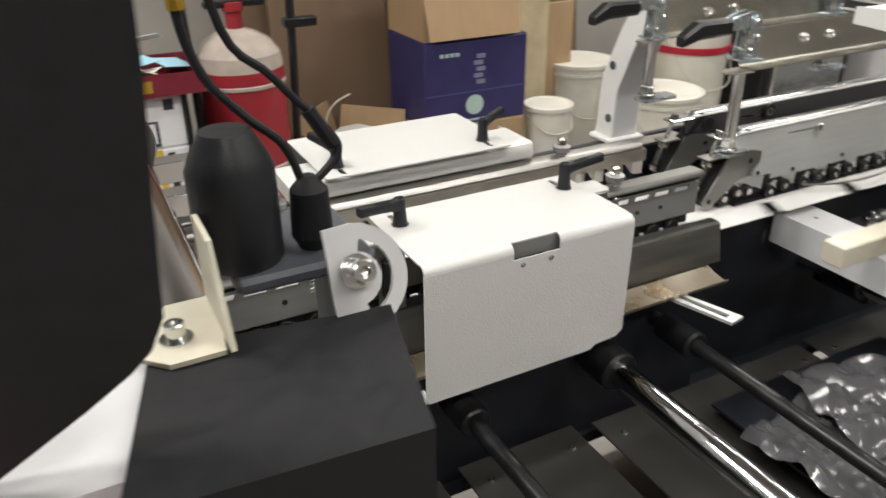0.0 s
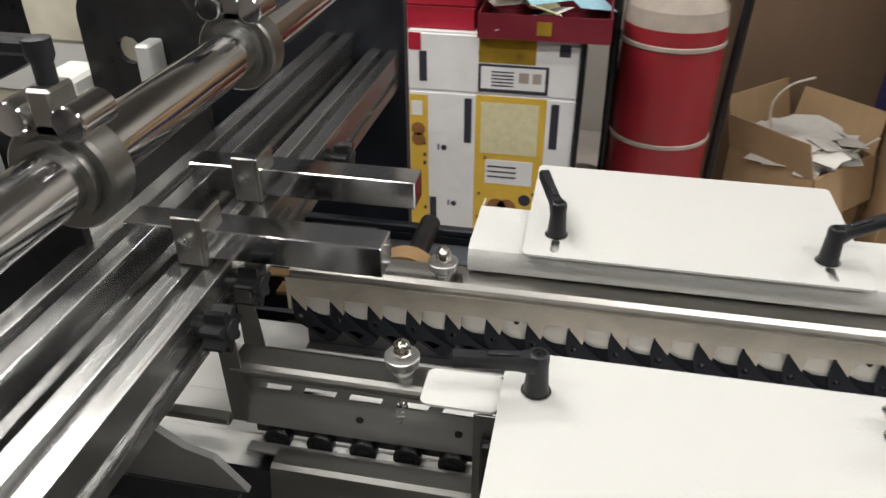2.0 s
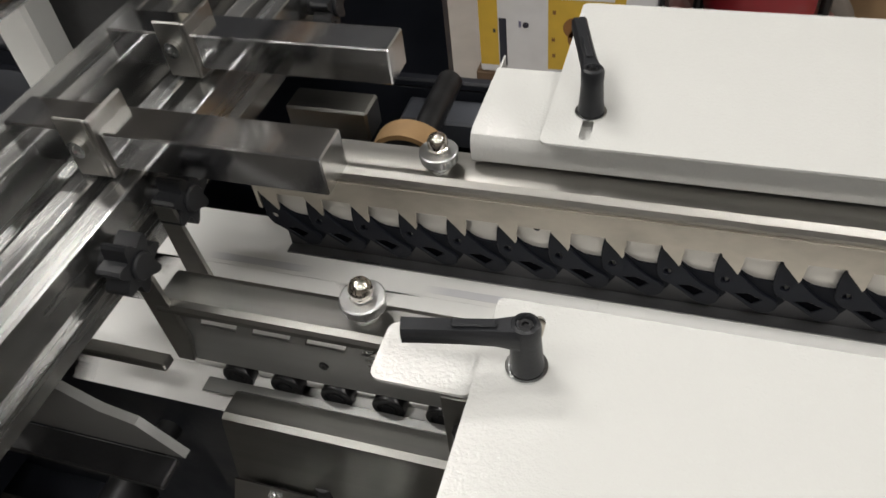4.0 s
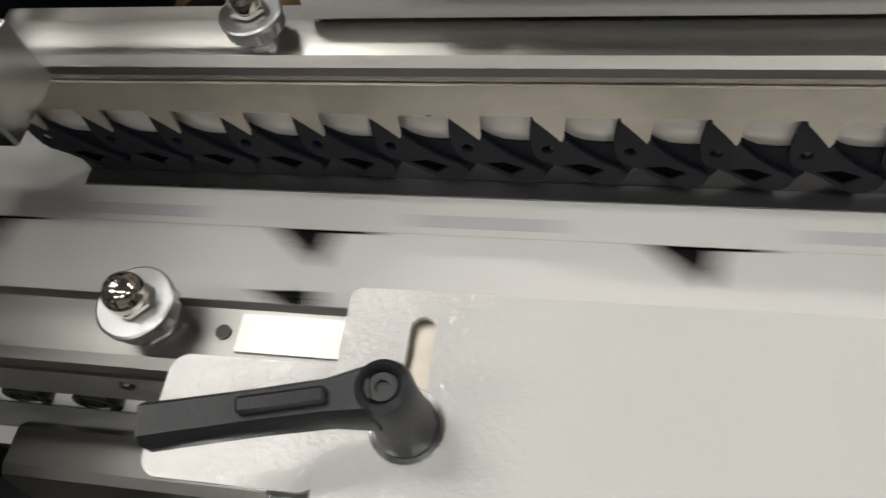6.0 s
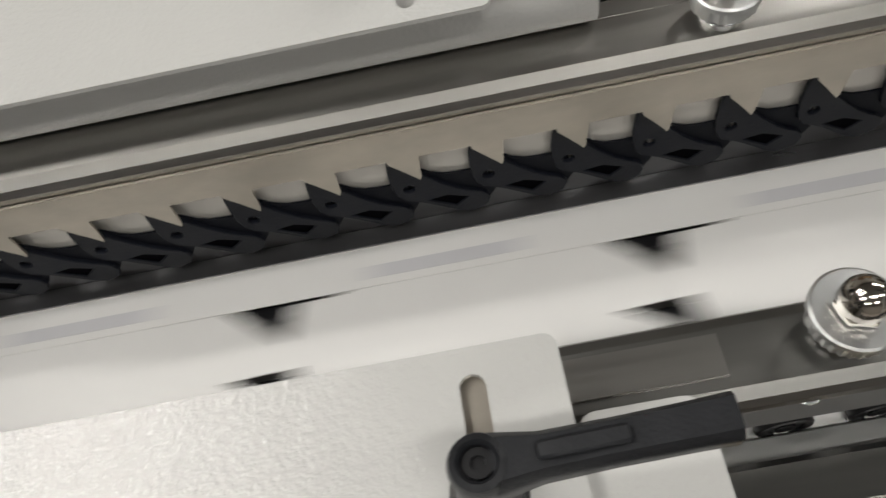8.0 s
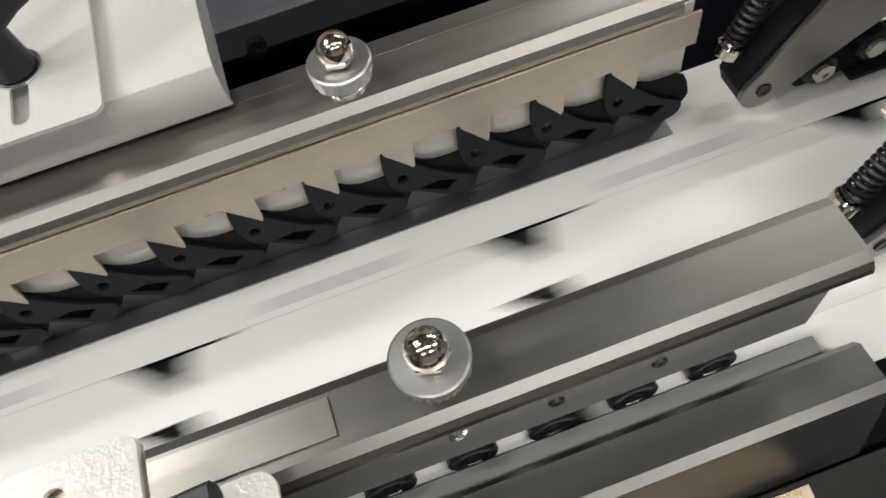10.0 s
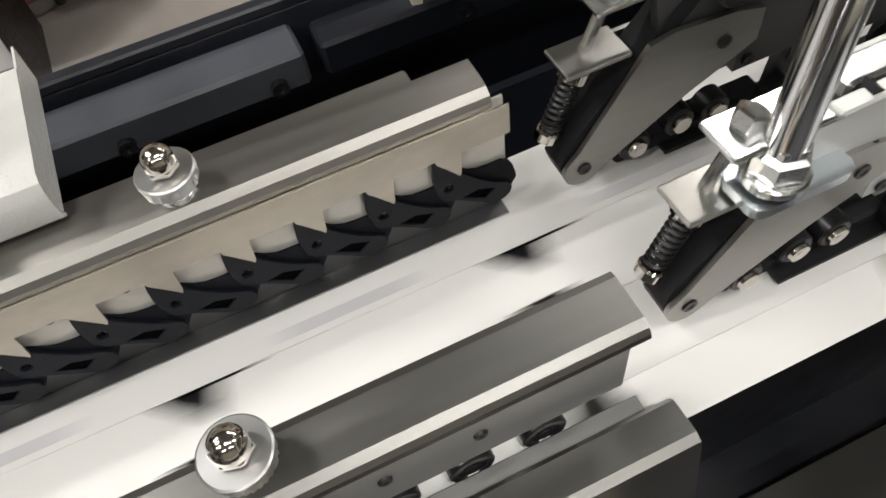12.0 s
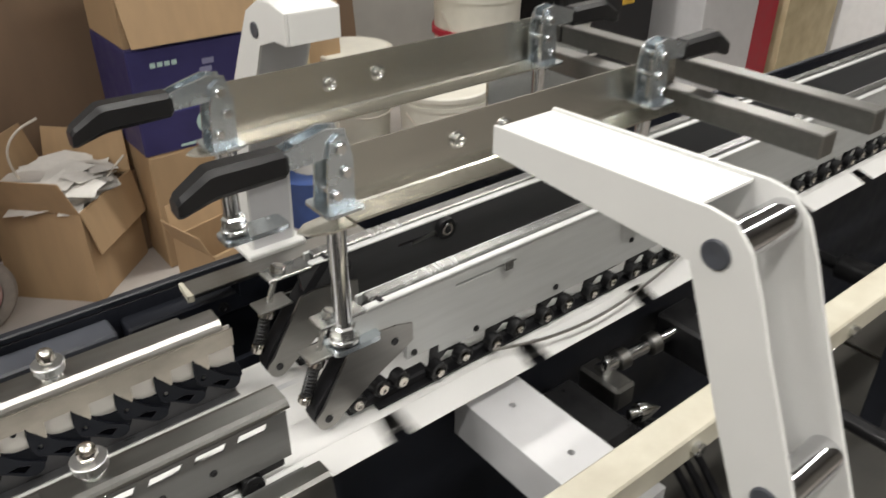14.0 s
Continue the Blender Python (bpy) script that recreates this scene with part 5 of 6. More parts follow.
# ---------------------------------------------------------------- stores behind the machine
def carton(at, size, mat, label, turn=0.0, flaps=0.0, group="cartons"):
    """A cardboard carton: four walls, floor, seams, and open flaps if wanted. at: centre of its base."""
    w, d, h = size
    c = thing("carton", at, label, "carton", group)
    x0, x1, y0, y1, z0, z1 = at[0] - w / 2, at[0] + w / 2, at[1] - d / 2, at[1] + d / 2, at[2], at[2] + h
    th = 0.005
    if flaps:
        for dims in ((x0, x1, y0, y0 + th, z0, z1), (x0, x1, y1 - th, y1, z0, z1), (x0, x0 + th, y0 + th, y1 - th, z0, z1), (x1 - th, x1, y0 + th, y1 - th, z0, z1)):
            part("side", box(B(), *dims), mat, c)
        part("bottom", box(B(), x0 + th, x1 - th, y0 + th, y1 - th, z0, z0 + th), mat, c)
    else:
        part("body", box(B(), x0, x1, y0, y1, z0, z1, 0.004), mat, c)
        part("lid_flap", box(B(), x0 + 0.003, x1 - 0.003, y0 + 0.003, at[1] - 0.001, z1, z1 + 0.003), mat, c)
        part("lid_flap", box(B(), x0 + 0.003, x1 - 0.003, at[1] + 0.001, y1 - 0.003, z1, z1 + 0.003), mat, c)
    if flaps:
        for k, (a, b) in enumerate((((x0, y0), (x1, y0)), ((x1, y0), (x1, y1)), ((x1, y1), (x0, y1)), ((x0, y1), (x0, y0)))):
            a, b = Vector(a), Vector(b)
            out = Vector((b - a).to_tuple()).orthogonal() * -1
            out = Vector(((b - a).y, -(b - a).x)).normalized()
            lean, up = ((0.03, -0.14), (0.02, 0.13), (0.04, 0.15), (0.05, 0.12))[k]
            lean, up = lean * flaps, up * flaps
            bm = B()
            q = [Vector((*a, z1)), Vector((*b, z1)), Vector((*(b + out * lean - (b - a) * 0.03), z1 + up)), Vector((*(a + out * lean + (b - a) * 0.03), z1 + up))]
            shift = Vector((*(out * 0.004), 0))
            vs = [bm.verts.new(p) for p in q] + [bm.verts.new(p + shift) for p in q]
            for f in ((0, 1, 2, 3), (7, 6, 5, 4), (0, 4, 5, 1), (1, 5, 6, 2), (2, 6, 7, 3), (3, 7, 4, 0)):
                bm.faces.new([vs[i] for i in f])
            part("flap", bm, mat, c)
    c.rotation_euler = (0, 0, radians(turn))
    return c


def decal(name, x0, x1, z0, z1, y, mat, parent, label=""):
    return part(name, box(B(), x0, x1, y - 0.0012, y - 0.0002, z0, z1), mat, parent, label)


def carton_stack():
    y = 1.32
    base = carton((-0.12, 1.48, 0), (0.46, 0.32, 0.14), KRAFT_DARK, "flat brown carton under the printed cartons")
    low = carton((-0.115, 1.48, 0.1432), (0.44, 0.32, 0.469), CARTON_WHITE, "white carton printed with a yellow food panel")
    x = -0.115
    decal("panel", -0.155, 0.030, 0.165, 0.612, y, YELLOW, low, "yellow printed panel")
    decal("field", -0.140, 0.012, 0.45, 0.595, y - 0.0011, PALE, low, "pale printed field")
    for zx in (0.38, 0.395, 0.41):
        decal("line", -0.118, -0.040, zx, zx + 0.004, y - 0.0022, INK, low)
    for cx, cz, r in ((-0.090, 0.285, 0.028), (-0.062, 0.285, 0.028), (-0.076, 0.255, 0.030)):
        part("biscuit", rod(B(), (cx, y - 0.0025, cz), (cx, y - 0.0012, cz), r, 20), BROWN_PRINT, low)
    decal("bar", -0.185, -0.165, 0.475, 0.60, y, INK, low)
    decal("bar", 0.042, 0.063, 0.475, 0.60, y, INK, low)
    decal("side_panel", -0.333, -0.284, 0.165, 0.602, y, YELLOW, low, "yellow printed panel")
    for cz in (0.475, 0.505):
        part("biscuit", rod(B(), (-0.310, y - 0.0025, cz), (-0.310, y - 0.0012, cz), 0.019, 20), BROWN_PRINT, low)
    decal("side_label", -0.328, -0.298, 0.545, 0.585, y - 0.0011, CARTON_WHITE, low)
    for cz in (0.26, 0.40, 0.425, 0.46):
        decal("small_mark", -0.297, -0.290, cz, cz + 0.010, y - 0.0011, INK, low)
    decal("bar", -0.281, -0.262, 0.165, 0.300, y, INK, low)
    for cx, cz in ((-0.240, 0.455), (-0.212, 0.285)):
        part("round_mark", rod(B(), (cx, y - 0.0012, cz), (cx, y - 0.0002, cz), 0.008, 16), INK, low)
        decal("small_mark", cx - 0.018, cx - 0.012, cz - 0.007, cz + 0.010, y, EMBLEM_GREY, low)
    for cx, cz in ((0.010, 0.330), (-0.140, 0.32), (-0.142, 0.245), (-0.140, 0.20), (-0.126, 0.43)):
        decal("small_mark", cx - 0.004, cx + 0.004, cz, cz + 0.010, y - 0.0011, BROWN_PRINT, low)
    decal("white_field", -0.125, 0.004, 0.36, 0.432, y - 0.0011, CARTON_WHITE, low)
    part("badge", rod(B(), (-0.012, y - 0.0024, 0.315), (-0.012, y - 0.0012, 0.315), 0.017, 20), INK, low)
    decal("side_tape", -0.333, -0.300, 0.722, 0.7665, y, CRIMSON, low)
    decal("blue_mark", 0.050, 0.072, 0.30, 0.345, y, BLUE, low)
    up = carton((-0.115, 1.48, 0.6155), (0.44, 0.32, 0.152), CARTON_WHITE, "white carton closed with shiny gold tape")
    decal("tape", -0.150, -0.005, 0.700, 0.770, y, GOLD, up, "shiny gold tape")
    decal("border", -0.150, 0.030, 0.622, 0.696, y, INK, up)
    decal("label", -0.143, 0.022, 0.632, 0.690, y - 0.0011, CARTON_WHITE, up, "white printed label")
    for k in range(5):
        decal("line", -0.115, -0.058, 0.640 + 0.009 * k, 0.643 + 0.009 * k, y - 0.0022, INK, up)
    decal("code", -0.045, -0.020, 0.652, 0.678, y - 0.0022, DUSTY, up)
    decal("code", -0.010, 0.012, 0.652, 0.678, y - 0.0022, DUSTY, up)
    decal("bar", -0.305, -0.285, 0.64, 0.72, y, INK, up)
    decal("bar", 0.052, 0.080, 0.725, 0.755, y, INK, up)
    side = single("black_board", box(B(), 0.108, 0.118, 1.30, 1.66, 0.0, 0.78), OXIDE, (0.113, 1.48, 0), "dark board leaning beside the cartons", "board")
    red = thing("red_box", (-0.26, 1.45, 0.771), "crimson gift box on the carton stack", "box")
    part("body", box(B(), -0.36, -0.165, 1.34, 1.58, 0.771, 0.83, 0.004), CRIMSON, red)
    part("lid", box(B(), -0.364, -0.161, 1.336, 1.584, 0.8305, 0.895, 0.004), CRIMSON, red)
    part("orange_slip", box(B(), -0.33, -0.20, 1.38, 1.52, 0.8955, 0.905, 0.002), ORANGE, red)
    tray = thing("maroon_tray", (0.01, 1.42, 0.771), "maroon card tray holding loose papers", "tray")
    bm = B()
    for dims in ((-0.150, 0.172, 1.285, 1.289, 0.7715, 0.832), (-0.150, 0.172, 1.556, 1.560, 0.7715, 0.832), (-0.150, -0.146, 1.289, 1.556, 0.7715, 0.832), (0.168, 0.172, 1.289, 1.556, 0.7715, 0.832), (-0.146, 0.168, 1.289, 1.556, 0.7715, 0.775)):
        box(bm, *dims)
    part("tray", bm, MAROON, tray)
    decal("emblem", -0.005, 0.030, 0.785, 0.818, 1.285, GOLD, tray)
    rnd = random.Random(4)
    for k in range(16):
        px, py = rnd.uniform(-0.12, 0.13), rnd.uniform(1.31, 1.53)
        bm = box(B(), px - 0.055, px + 0.055, py - 0.04, py + 0.04, 0.80 + 0.006 * k, 0.802 + 0.006 * k)
        bm.transform(Matrix.Translation((px, py, 0.80)) @ Euler((rnd.uniform(-0.35, 0.35), rnd.uniform(-0.3, 0.3), rnd.uniform(0, 3))).to_matrix().to_4x4() @ Matrix.Translation((-px, -py, -0.80)))
        part("sheet", bm, (SCRAP, PALE, SCRAP, SCRAP_BLUE, SCRAP)[k % 5], tray)


SCRAP_BLUE = material("pale_blue_paper", (0.35, 0.6, 0.72), 0.6, 0.0, 40, 0.08)


def extinguisher():
    x, y = 0.345, 1.62
    e = thing("fire_extinguisher", (x, y, 0), "large dusty red wheeled fire extinguisher on a black trolley", "extinguisher")
    r = 0.140
    part("cylinder", lathe(B(), (x, y, 0.16), (0, 0, 1), [(0, 0), (0.0, 0.09), (0.03, 0.128), (0.06, r), (0.595, r)], 48), RED, e)
    part("shoulder", lathe(B(), (x, y, 0.755), (0, 0, 1), [(0, r), (0.045, 0.134), (0.085, 0.105), (0.11, 0.06), (0.12, 0.03), (0.12, 0)], 48), DUSTY, e, "dusty grey shoulder")
    part("valve", lathe(B(), (x, y, 0.875), (0, 0, 1), [(0, 0.026), (0.05, 0.026), (0.055, 0.035), (0.08, 0.035), (0.085, 0)], 20), RED, e)
    part("gauge_arm", box(B(), x - 0.09, x + 0.10, y - 0.02, y + 0.02, 0.94, 0.96, 0.004), OXIDE, e)
    for z in (0.425, 0.70):
        part("strap", lathe(B(), (x, y, z), (0, 0, 1), [(0, r + 0.0005), (0.003, r + 0.004), (0.012, r + 0.004), (0.015, r + 0.0005)], 48), DUSTY, e, "grey steel strap")
    for dx in (-0.15, 0.165):
        part("trolley_tube", tube(B(), smooth_path([(x + dx, y + 0.02, 0.06), (x + dx, y + 0.0, 0.40), (x + dx * 1.05, y - 0.03, 0.80), (x + dx * 1.1, y - 0.02, 1.05)]), 0.014, 12), OXIDE, e)
    part("hose_clip", box(B(), x + 0.15, x + 0.26, y - 0.05, y - 0.01, 0.865, 0.895, 0.004), OXIDE, e)
    part("footplate", box(B(), x - 0.13, x + 0.14, y - 0.06, y + 0.12, 0.145, 0.159, 0.003), OXIDE, e)
    for dx in (-0.215, 0.185):
        ax = Vector((0.28, -0.96, 0))
        c = Vector((x + dx, y + 0.10, 0.125)) if dx < 0 else Vector((0.478, 1.66, 0.125))
        w = part("wheel", lathe(B(), c - ax * 0.02, ax, [(0, 0.078), (-0.002, 0.085), (0, 0.112), (0.008, 0.124), (0.032, 0.124), (0.040, 0.112), (0.042, 0.085), (0.040, 0.078)], 40), DUSTY_TYRE, e, "dusty grey rubber wheel")
        part("rim", lathe(B(), c - ax * 0.012, ax, [(0, 0), (0, 0.079), (0.024, 0.079), (0.026, 0.060), (0.020, 0.050), (0.022, 0.024), (0.034, 0.022), (0.036, 0)], 32), RIM_RED, w, "faded red rim")


DUSTY_TYRE = material("dusty_tyre", (0.24, 0.21, 0.185), 0.85, 0.0, 30, 0.15, 0.1, 120)
RIM_RED = material("faded_red_rim", (0.36, 0.09, 0.09), 0.6, 0.0, 30, 0.25, color2=(0.45, 0.33, 0.30))


def scrap_carton():
    c = carton((0.81, 1.83, 0), (0.315, 0.30, 0.315), KRAFT, "open cardboard carton heaped with white paper waste", turn=45, flaps=1.0, group="")
    waste = thing("paper_waste", (0.81, 1.83, 0.20), "torn white paper waste heaped in the carton", "paper waste", kind="stuff")
    rnd = random.Random(7)
    bm = B()
    for k in range(90):
        s = rnd.uniform(0.04, 0.095)
        px, py = rnd.uniform(-0.12, 0.12), rnd.uniform(-0.11, 0.11)
        m = Matrix.Translation((0.81 + (px - py) * 0.7, 1.83 + (px + py) * 0.7, 0.285 + 0.06 * rnd.random() + 0.03 * (1 - (px * px + py * py) * 40))) @ Euler((rnd.uniform(-0.22, 0.22), rnd.uniform(-0.22, 0.22), rnd.uniform(0, 6))).to_matrix().to_4x4()
        v = [bm.verts.new(m @ Vector(p)) for p in ((-s, -s * 0.5, 0), (0, -s * 0.6, rnd.uniform(0, 0.015)), (s, -s * 0.4, 0), (s * 0.9, s * 0.5, rnd.uniform(-0.01, 0.01)), (0, s * 0.4, 0.01), (-s, s * 0.6, 0))]
        for f in ((0, 1, 4, 5), (1, 2, 3, 4)):
            bm.faces.new([v[i] for i in f])
    box(bm, 0.735, 0.885, 1.755, 1.905, 0.15, 0.26)
    part("scraps", bm, SCRAP, waste)
    t = thing("packing_strap", (0.70, 1.84, 0.30), "loose white packing strap curling out of the carton", "strap")
    part("strap", tube(B(), smooth_path([(0.74, 1.82, 0.30), (0.70, 1.84, 0.40), (0.70, 1.84, 0.47), (0.74, 1.84, 0.52), (0.80, 1.84, 0.545)]), 0.004), TWINE, t)
    part("strap", tube(B(), smooth_path([(0.90, 1.78, 0.29), (0.95, 1.77, 0.35), (1.0, 1.76, 0.40)]), 0.004), TWINE, t)


def box_pile():
    carton((1.27, 1.85, 0), (0.44, 0.34, 0.40), KRAFT, "closed brown carton under the blue carton")
    b = carton((1.272, 1.845, 0.4032), (0.455, 0.33, 0.331), BLUE, "dark blue printed carton with white emblem")
    y = 1.68
    part("emblem", rod(B(), (1.262, y - 0.0014, 0.478), (1.262, y - 0.0002, 0.478), 0.040, 28), EMBLEM, b, "pale green round emblem")
    decal("line", 1.16, 1.36, 0.414, 0.422, y, EMBLEM, b)
    decal("stripe", 1.046, 1.498, 0.530, 0.534, y, BLUE_PALE, b)
    for k, z in enumerate((0.56, 0.585, 0.61, 0.635, 0.66)):
        decal("character_bar", 1.270 - 0.012 * (k % 2), 1.298 + 0.010 * ((k + 1) % 2), z, z + 0.017, y, EMBLEM_GREY, b)
    for k in range(4):
        decal("character_bar", 1.11 + 0.022 * k, 1.126 + 0.022 * k, 0.676, 0.690, y, EMBLEM, b)
    carton((1.26, 1.86, 0.7375), (0.42, 0.32, 0.16), KRAFT, "open brown carton on the blue carton", flaps=1.1)
    carton((0.98, 1.98, 0), (0.30, 0.26, 0.30), KRAFT_DARK, "small brown carton against the sheets")
    carton((1.16, 1.42, 0), (0.24, 0.20, 0.22), KRAFT, "small open brown carton", turn=14, flaps=0.6)
    for k, (x0, x1, h, yy, m) in enumerate(((0.46, 1.14, 1.75, 2.16, KRAFT_DARK), (0.60, 1.10, 1.55, 2.08, KRAFT_DARK), (1.25, 1.95, 1.35, 2.18, KRAFT), (1.70, 2.25, 1.6, 2.30, KRAFT_DARK))):
        bm = box(B(), x0, x1, yy, yy + 0.012, 0.0, h, 0.002)
        bm.transform(Matrix.Translation((0, yy, 0)) @ Matrix.Rotation(radians(-6), 4, "X") @ Matrix.Translation((0, -yy, 0)))
        single("board_sheet", bm, m, ((x0 + x1) / 2, yy, 0), "large brown cardboard sheet leaning on the wall", "cardboard sheet", "cardboard sheets")
    sh = thing("cream_sheets", (1.62, 1.98, 0), "stained cream board sheets standing behind the pail", "board sheet")
    bm = box(B(), 1.42, 1.80, 1.97, 1.985, 0.0, 0.86, 0.002)
    part("sheet", bm, PALE_BOARD, sh)
    bm = box(B(), 1.50, 1.95, 1.99, 2.005, 0.0, 0.78, 0.002)
    part("sheet", bm, KRAFT, sh)


EMBLEM = material("pale_emblem_print", (0.45, 0.6, 0.55), 0.6, 0.0, 60, 0.1)
EMBLEM_GREY = material("grey_print", (0.22, 0.22, 0.34), 0.6, 0.0, 60, 0.1)
BLUE_PALE = material("blue_stripe", (0.07, 0.07, 0.26), 0.5, 0.0, 30, 0.1)
PALE_BOARD = material("cream_board", (0.60, 0.52, 0.34), 0.75, 0.0, 12, 0.1, color2=(0.42, 0.34, 0.2))
TEAL = material("blue_tub", (0.05, 0.10, 0.30), 0.45, 0.0, 20, 0.15)


def pail(x, y, z, r, h, label, mat=None, group="pails"):
    p = thing("pail", (x, y, z), label, "pail", group)
    part("body", lathe(B(), (x, y, z), (0, 0, 1), [(0, 0), (0, r * 0.86), (h * 0.9, r * 0.97), (h * 0.9, r * 1.02), (h * 0.93, r * 1.02), (h * 0.93, r * 0.98), (h, r)], 36), mat or BUCKET, p)
    part("lid", lathe(B(), (x, y, z + h), (0, 0, 1), [(-0.012, r + 0.001), (-0.012, r + 0.007), (0.004, r + 0.007), (0.008, r), (0.003, r - 0.008), (0.003, 0)], 36), BUCKET, p)
    part("bail", tube(B(), smooth_path([(x - r - 0.004, y, z + h * 0.85), (x - r * 0.6, y - r * 0.9, z + h * 0.55), (x + r * 0.6, y - r * 0.9, z + h * 0.55), (x + r + 0.004, y, z + h * 0.85)]), 0.003), TWINE, p)
    return p


def far_side():
    pail(1.645, 1.72, 0.20, 0.100, 0.215, "cream plastic pail standing on a blue tub")
    tub = single("blue_tub", lathe(B(), (1.63, 1.71, 0), (0, 0, 1), [(0, 0), (0, 0.12), (0.19, 0.15), (0.199, 0.155), (0.199, 0.0)], 32), TEAL, (1.63, 1.71, 0), "dark blue plastic tub", "tub")
    for x, y, r, h, tx in ((2.12, 1.55, 0.17, 0.45, "white plastic pail with a wire bail"), (2.45, 1.75, 0.18, 0.78, "tall white plastic drum with a red band"), (2.02, 2.02, 0.16, 0.50, "white plastic pail against the boards")):
        p = pail(x, y, 0, r, h, tx)
        if h > 0.7:
            part("band", lathe(B(), (x, y, h * 0.72), (0, 0, 1), [(0, r * 0.935), (0.001, r + 0.002), (0.028, r + 0.002), (0.029, r * 0.95)], 36), CRIMSON, p, "red band")
    cab = thing("control_cabinet", (3.0, 1.75, 0), "black control cabinet with lit red lamp and knob", "cabinet")
    part("body", box(B(), 2.72, 3.32, 1.55, 2.0, 0, 1.25, 0.008), OXIDE, cab)
    part("door", box(B(), 2.75, 3.29, 1.542, 1.5495, 0.05, 1.20, 0.003), BLACK, cab)
    part("lamp", lathe(B(), (2.93, 1.5418, 0.62), (0, -1, 0), [(0, 0), (0, 0.014), (0.008, 0.012), (0.010, 0)], 16), LED_RED, cab, "lit red lamp")
    part("knob", lathe(B(), (3.13, 1.5418, 0.66), (0, -1, 0), [(0, 0), (0, 0.03), (0.02, 0.028), (0.03, 0.02), (0.03, 0)], 20), CRIMSON, cab)
    part("dial_plate", box(B(), 3.09, 3.17, 1.5375, 1.5415, 0.61, 0.72, 0.001), YELLOW, cab)
    for k in range(3):
        part("label", box(B(), 2.88, 2.96, 1.5395, 1.5418, 0.52 - 0.05 * k, 0.528 - 0.05 * k), SCRAP, cab)
    for i, (x, y, w, h, m, tx) in enumerate(((3.75, 1.6, 0.45, 0.75, GREYP, "grey wrapped stack of board"), (4.25, 1.7, 0.35, 0.95, CRIMSON, "tall plain red carton by the boards"), (4.75, 1.75, 0.55, 0.8, PALE_BOARD, "stack of cream board"), (5.4, 1.5, 0.6, 0.9, CARTON_WHITE, "white carton by the far wall"), (3.9, 2.2, 0.9, 1.3, CARTON_WHITE, "tall white carton by the wall"))):
        carton((x, y, 0), (w, w * 0.8, h), m, tx)
    wr = thing("plastic_wrap", (0.78, -0.38, 0.57), "crumpled clear plastic wrapping on the machine bed", "plastic wrap")
    for cx, cy, cz, turn, seed in ((0.70, -0.42, 0.592, 8, 0.0), (0.80, -0.40, 0.606, -16, 7.3)):
        bm = B()
        bmesh.ops.create_grid(bm, x_segments=40, y_segments=28, size=1.0)
        for v in bm.verts:
            p = Vector((v.co.x * 0.13, v.co.y * 0.10, seed))
            p.x += 0.015 * noise.noise(p * 14)
            p.y += 0.015 * noise.noise(p * 12 + Vector((3, 1, 0)))
            h = 0.030 * abs(noise.noise(p * 13)) + 0.016 * abs(noise.noise(p * 31)) + 0.006
            v.co = Vector((p.x, p.y, h))
        bm.transform(Matrix.Translation((cx, cy, cz)) @ Matrix.Rotation(radians(turn), 4, "Z"))
        part("sheet", bm, FILM, wr, smooth=16)
    single("floor_paint_patch", slab(B(), [(0.225, 1.93), (0.232, 1.80), (0.244, 1.705), (0.285, 1.725), (0.33, 1.715), (0.375, 1.745), (0.425, 1.735), (0.40, 1.80), (0.365, 1.83), (0.352, 1.905), (0.30, 1.93)], "z", 0.0005, 0.0025), PALE_BOARD, (0.28, 1.75, 0.0), "spilt dried cream paint on the floor", "paint spill")
    single("floor_shelf", box(B(), 0.60, 1.0, -0.62, -0.24, 0.575, 0.58), NAVY, (0.8, -0.4, 0.575), "dark steel shelf plate under the wrapping", "machine plate")


carton_stack()
extinguisher()
scrap_carton()
box_pile()
far_side()


# ---------------------------------------------------------------- blanks in motion
BLANK = 0.187
PAPER_Z = 0.8395


def blank_panels():
    """The panels of one box blank between its creases, as shared meshes."""
    n = BLANK
    rear = [(0.0, 0.030), (n, 0.030), (n, -0.0288), (0.0, -0.0288)]
    middle = [(0.0585, -0.0290), (n, -0.0290), (n + 0.004, -0.0292), (n + 0.030, -0.0500), (n + 0.044, -0.0508), (n + 0.046, -0.0630), (n + 0.002, -0.0650), (n + 0.024, -0.0760), (n, -0.0775),
              (0.036, -0.0775), (0.032, -0.0510), (0.036, -0.0308), (0.058, -0.0304)]
    front = [(0.0, -0.0777), (n, -0.0777), (n, -0.1230), (0.0, -0.1230)]
    edge = [(0.024, -0.1232), (n, -0.1232), (n - 0.003, -0.1500), (0.027, -0.1500)]
    made = []
    for name, pts in (("rear_panel", rear), ("middle_panel", middle), ("front_panel", front), ("glue_flap", edge)):
        bm = slab(B(), pts, "z", 0.0, 0.0006)
        for v in bm.verts:
            v.co.z -= max(0.0, -0.123 - v.co.y) * 0.35
        me = bpy.data.meshes.new(name)
        bm.to_mesh(me)
        bm.free()
        me.materials.append(PAPER)
        made.append((name, me))
    bm = B()
    for x0, x1 in ((0.075, 0.150),):
        box(bm, x0, x1, -0.0245, -0.0175, 0.0006, 0.0008)
    me = bpy.data.meshes.new("print")
    bm.to_mesh(me)
    bm.free()
    me.materials.append(PRINT)
    made.append(("print", me))
    return made


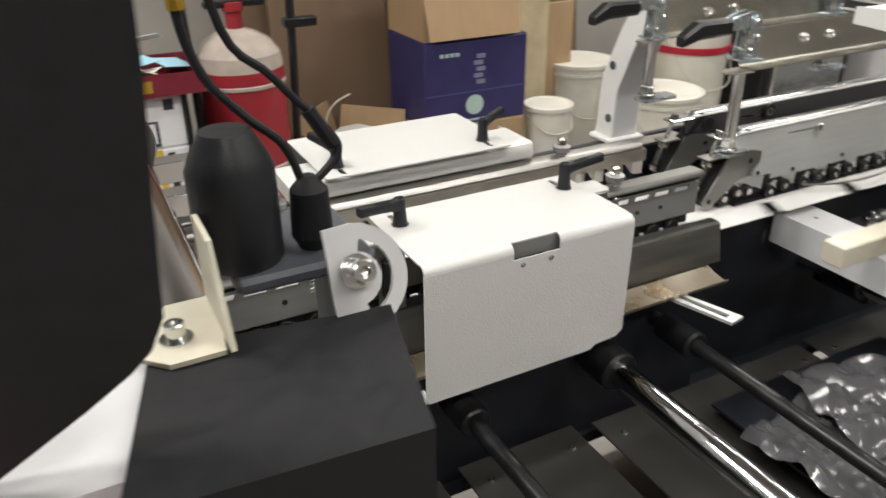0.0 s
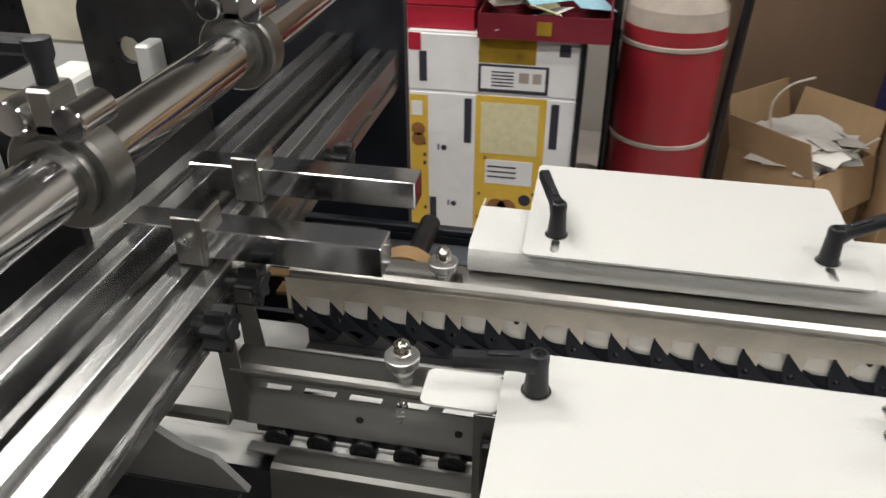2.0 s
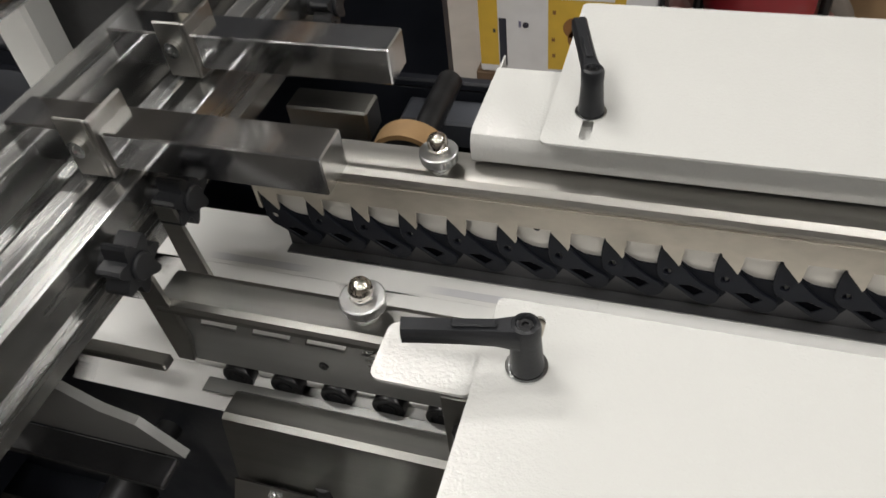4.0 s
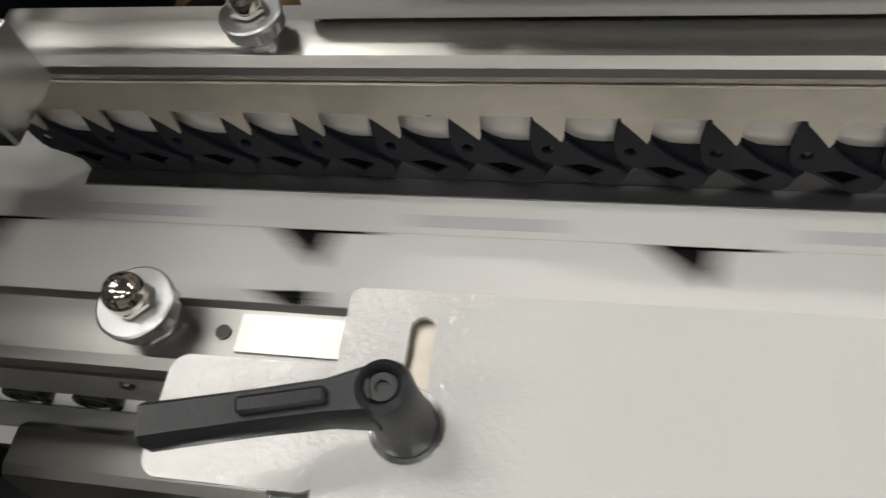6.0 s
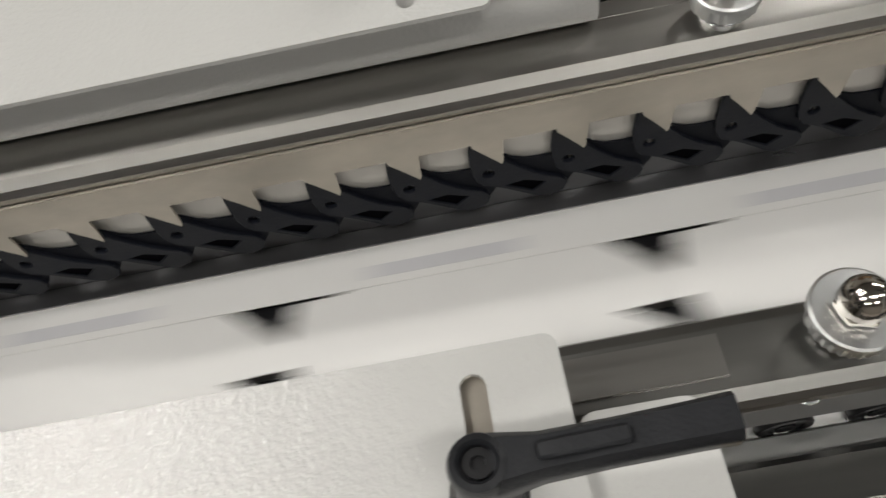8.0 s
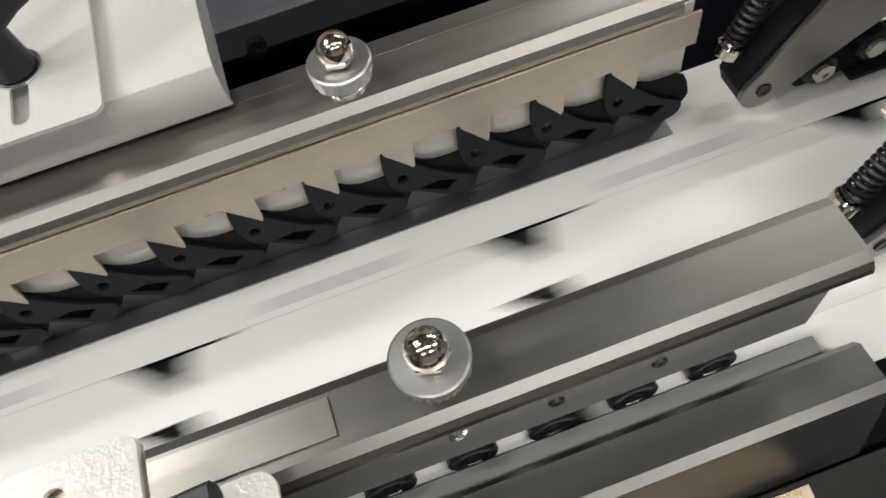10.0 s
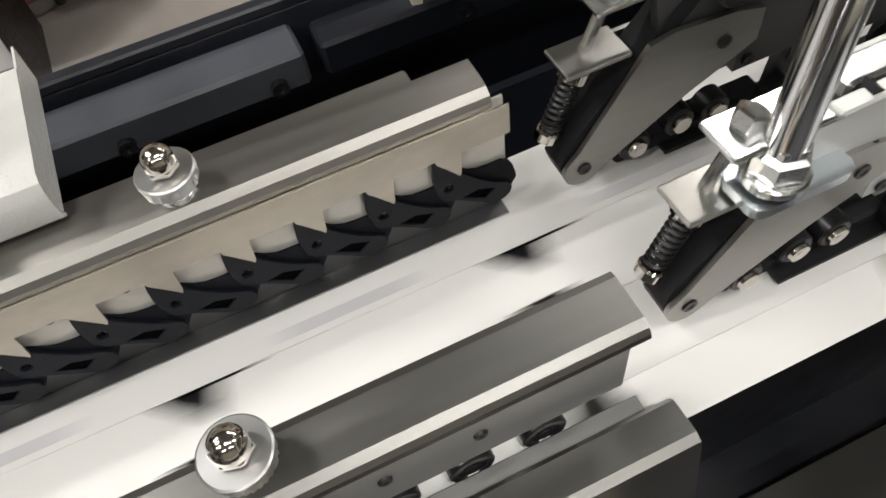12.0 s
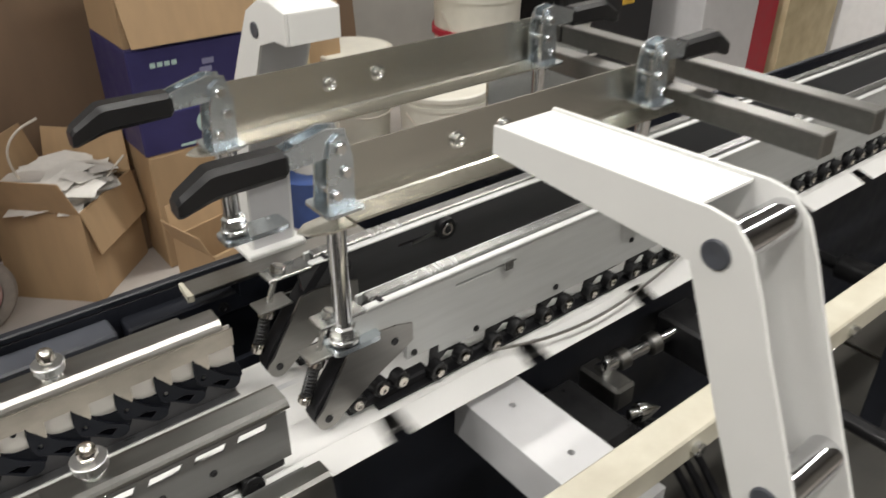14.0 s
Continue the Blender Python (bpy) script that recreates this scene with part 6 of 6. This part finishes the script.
def run(t):
    for (t0, d0), (t1, d1) in zip(STREAM, STREAM[1:]):
        if t <= t1:
            return d0 + (d1 - d0) * (t - t0) / (t1 - t0)
    return STREAM[-1][1]


# phase of a gap along x at given seconds, and the whole pitches run between them
STREAM = []
_marks = ((0.0, 0.020), (4.3, 0.034), (5.0, 0.054), (6.5, 0.160), (7.5, 0.093), (8.0, 0.039), (9.0, 0.178), (11.5, 0.052), (12.5, 0.011), (14.0, 0.150))
_d = _marks[0][1]
STREAM.append((0.0, _d))
for (ta, pa), (tb, pb) in zip(_marks, _marks[1:]):
    want = 2.18 * (tb - ta)
    n = round((want - (pb - pa)) / BLANK)
    _d += n * BLANK + (pb - pa)
    STREAM.append((tb, _d))

X_IN, X_OUT = -1.15, 2.75


def motions():
    panels = blank_panels()
    total = run(14.0)
    first = math.floor((X_IN - total) / BLANK) - 1
    last = math.ceil((X_OUT - STREAM[0][1]) / BLANK)
    times = [0.1 * i for i in range(141)]
    for i in range(first, last + 1):
        start = i * BLANK
        ob = new("box_blank")
        tagged(ob, "white board box blank running along the transport belts", "box blank", "box blanks")
        rows = []
        inside = [t for t in times if X_IN < start + run(t) < X_OUT]
        if not inside:
            bpy.data.objects.remove(ob)
            continue
        stack_in = pose(X_IN - 0.25, 0, PAPER_Z + 0.0008 * (last - i) * 0.5)
        stack_out = pose(X_OUT + 0.25, 0, PAPER_Z - 0.12 + 0.0008 * (last - i))
        t0, t1 = inside[0], inside[-1]
        rows = []
        if t0 > 0.0:
            if t0 > 0.3:
                rows.append((0.0, stack_in))
            rows.append((max(0.0, t0 - 0.2), stack_in))
        keep = [t for j, t in enumerate(inside) if j in (0, 1, len(inside) - 2, len(inside) - 1) or abs(t * 2 - round(t * 2)) < 0.01 or any(abs(t - a) < 0.01 for a, _ in STREAM)]
        rows += [(t, pose(start + run(t), 0, PAPER_Z + 0.00004 * (i % 2))) for t in keep]
        if t1 < 14.0:
            rows.append((min(14.0, t1 + 0.2), stack_out))
            if t1 < 13.7:
                rows.append((14.0, stack_out))
        for name, me in panels:
            new(name, me).parent = ob
        walk(ob, rows)


motions()
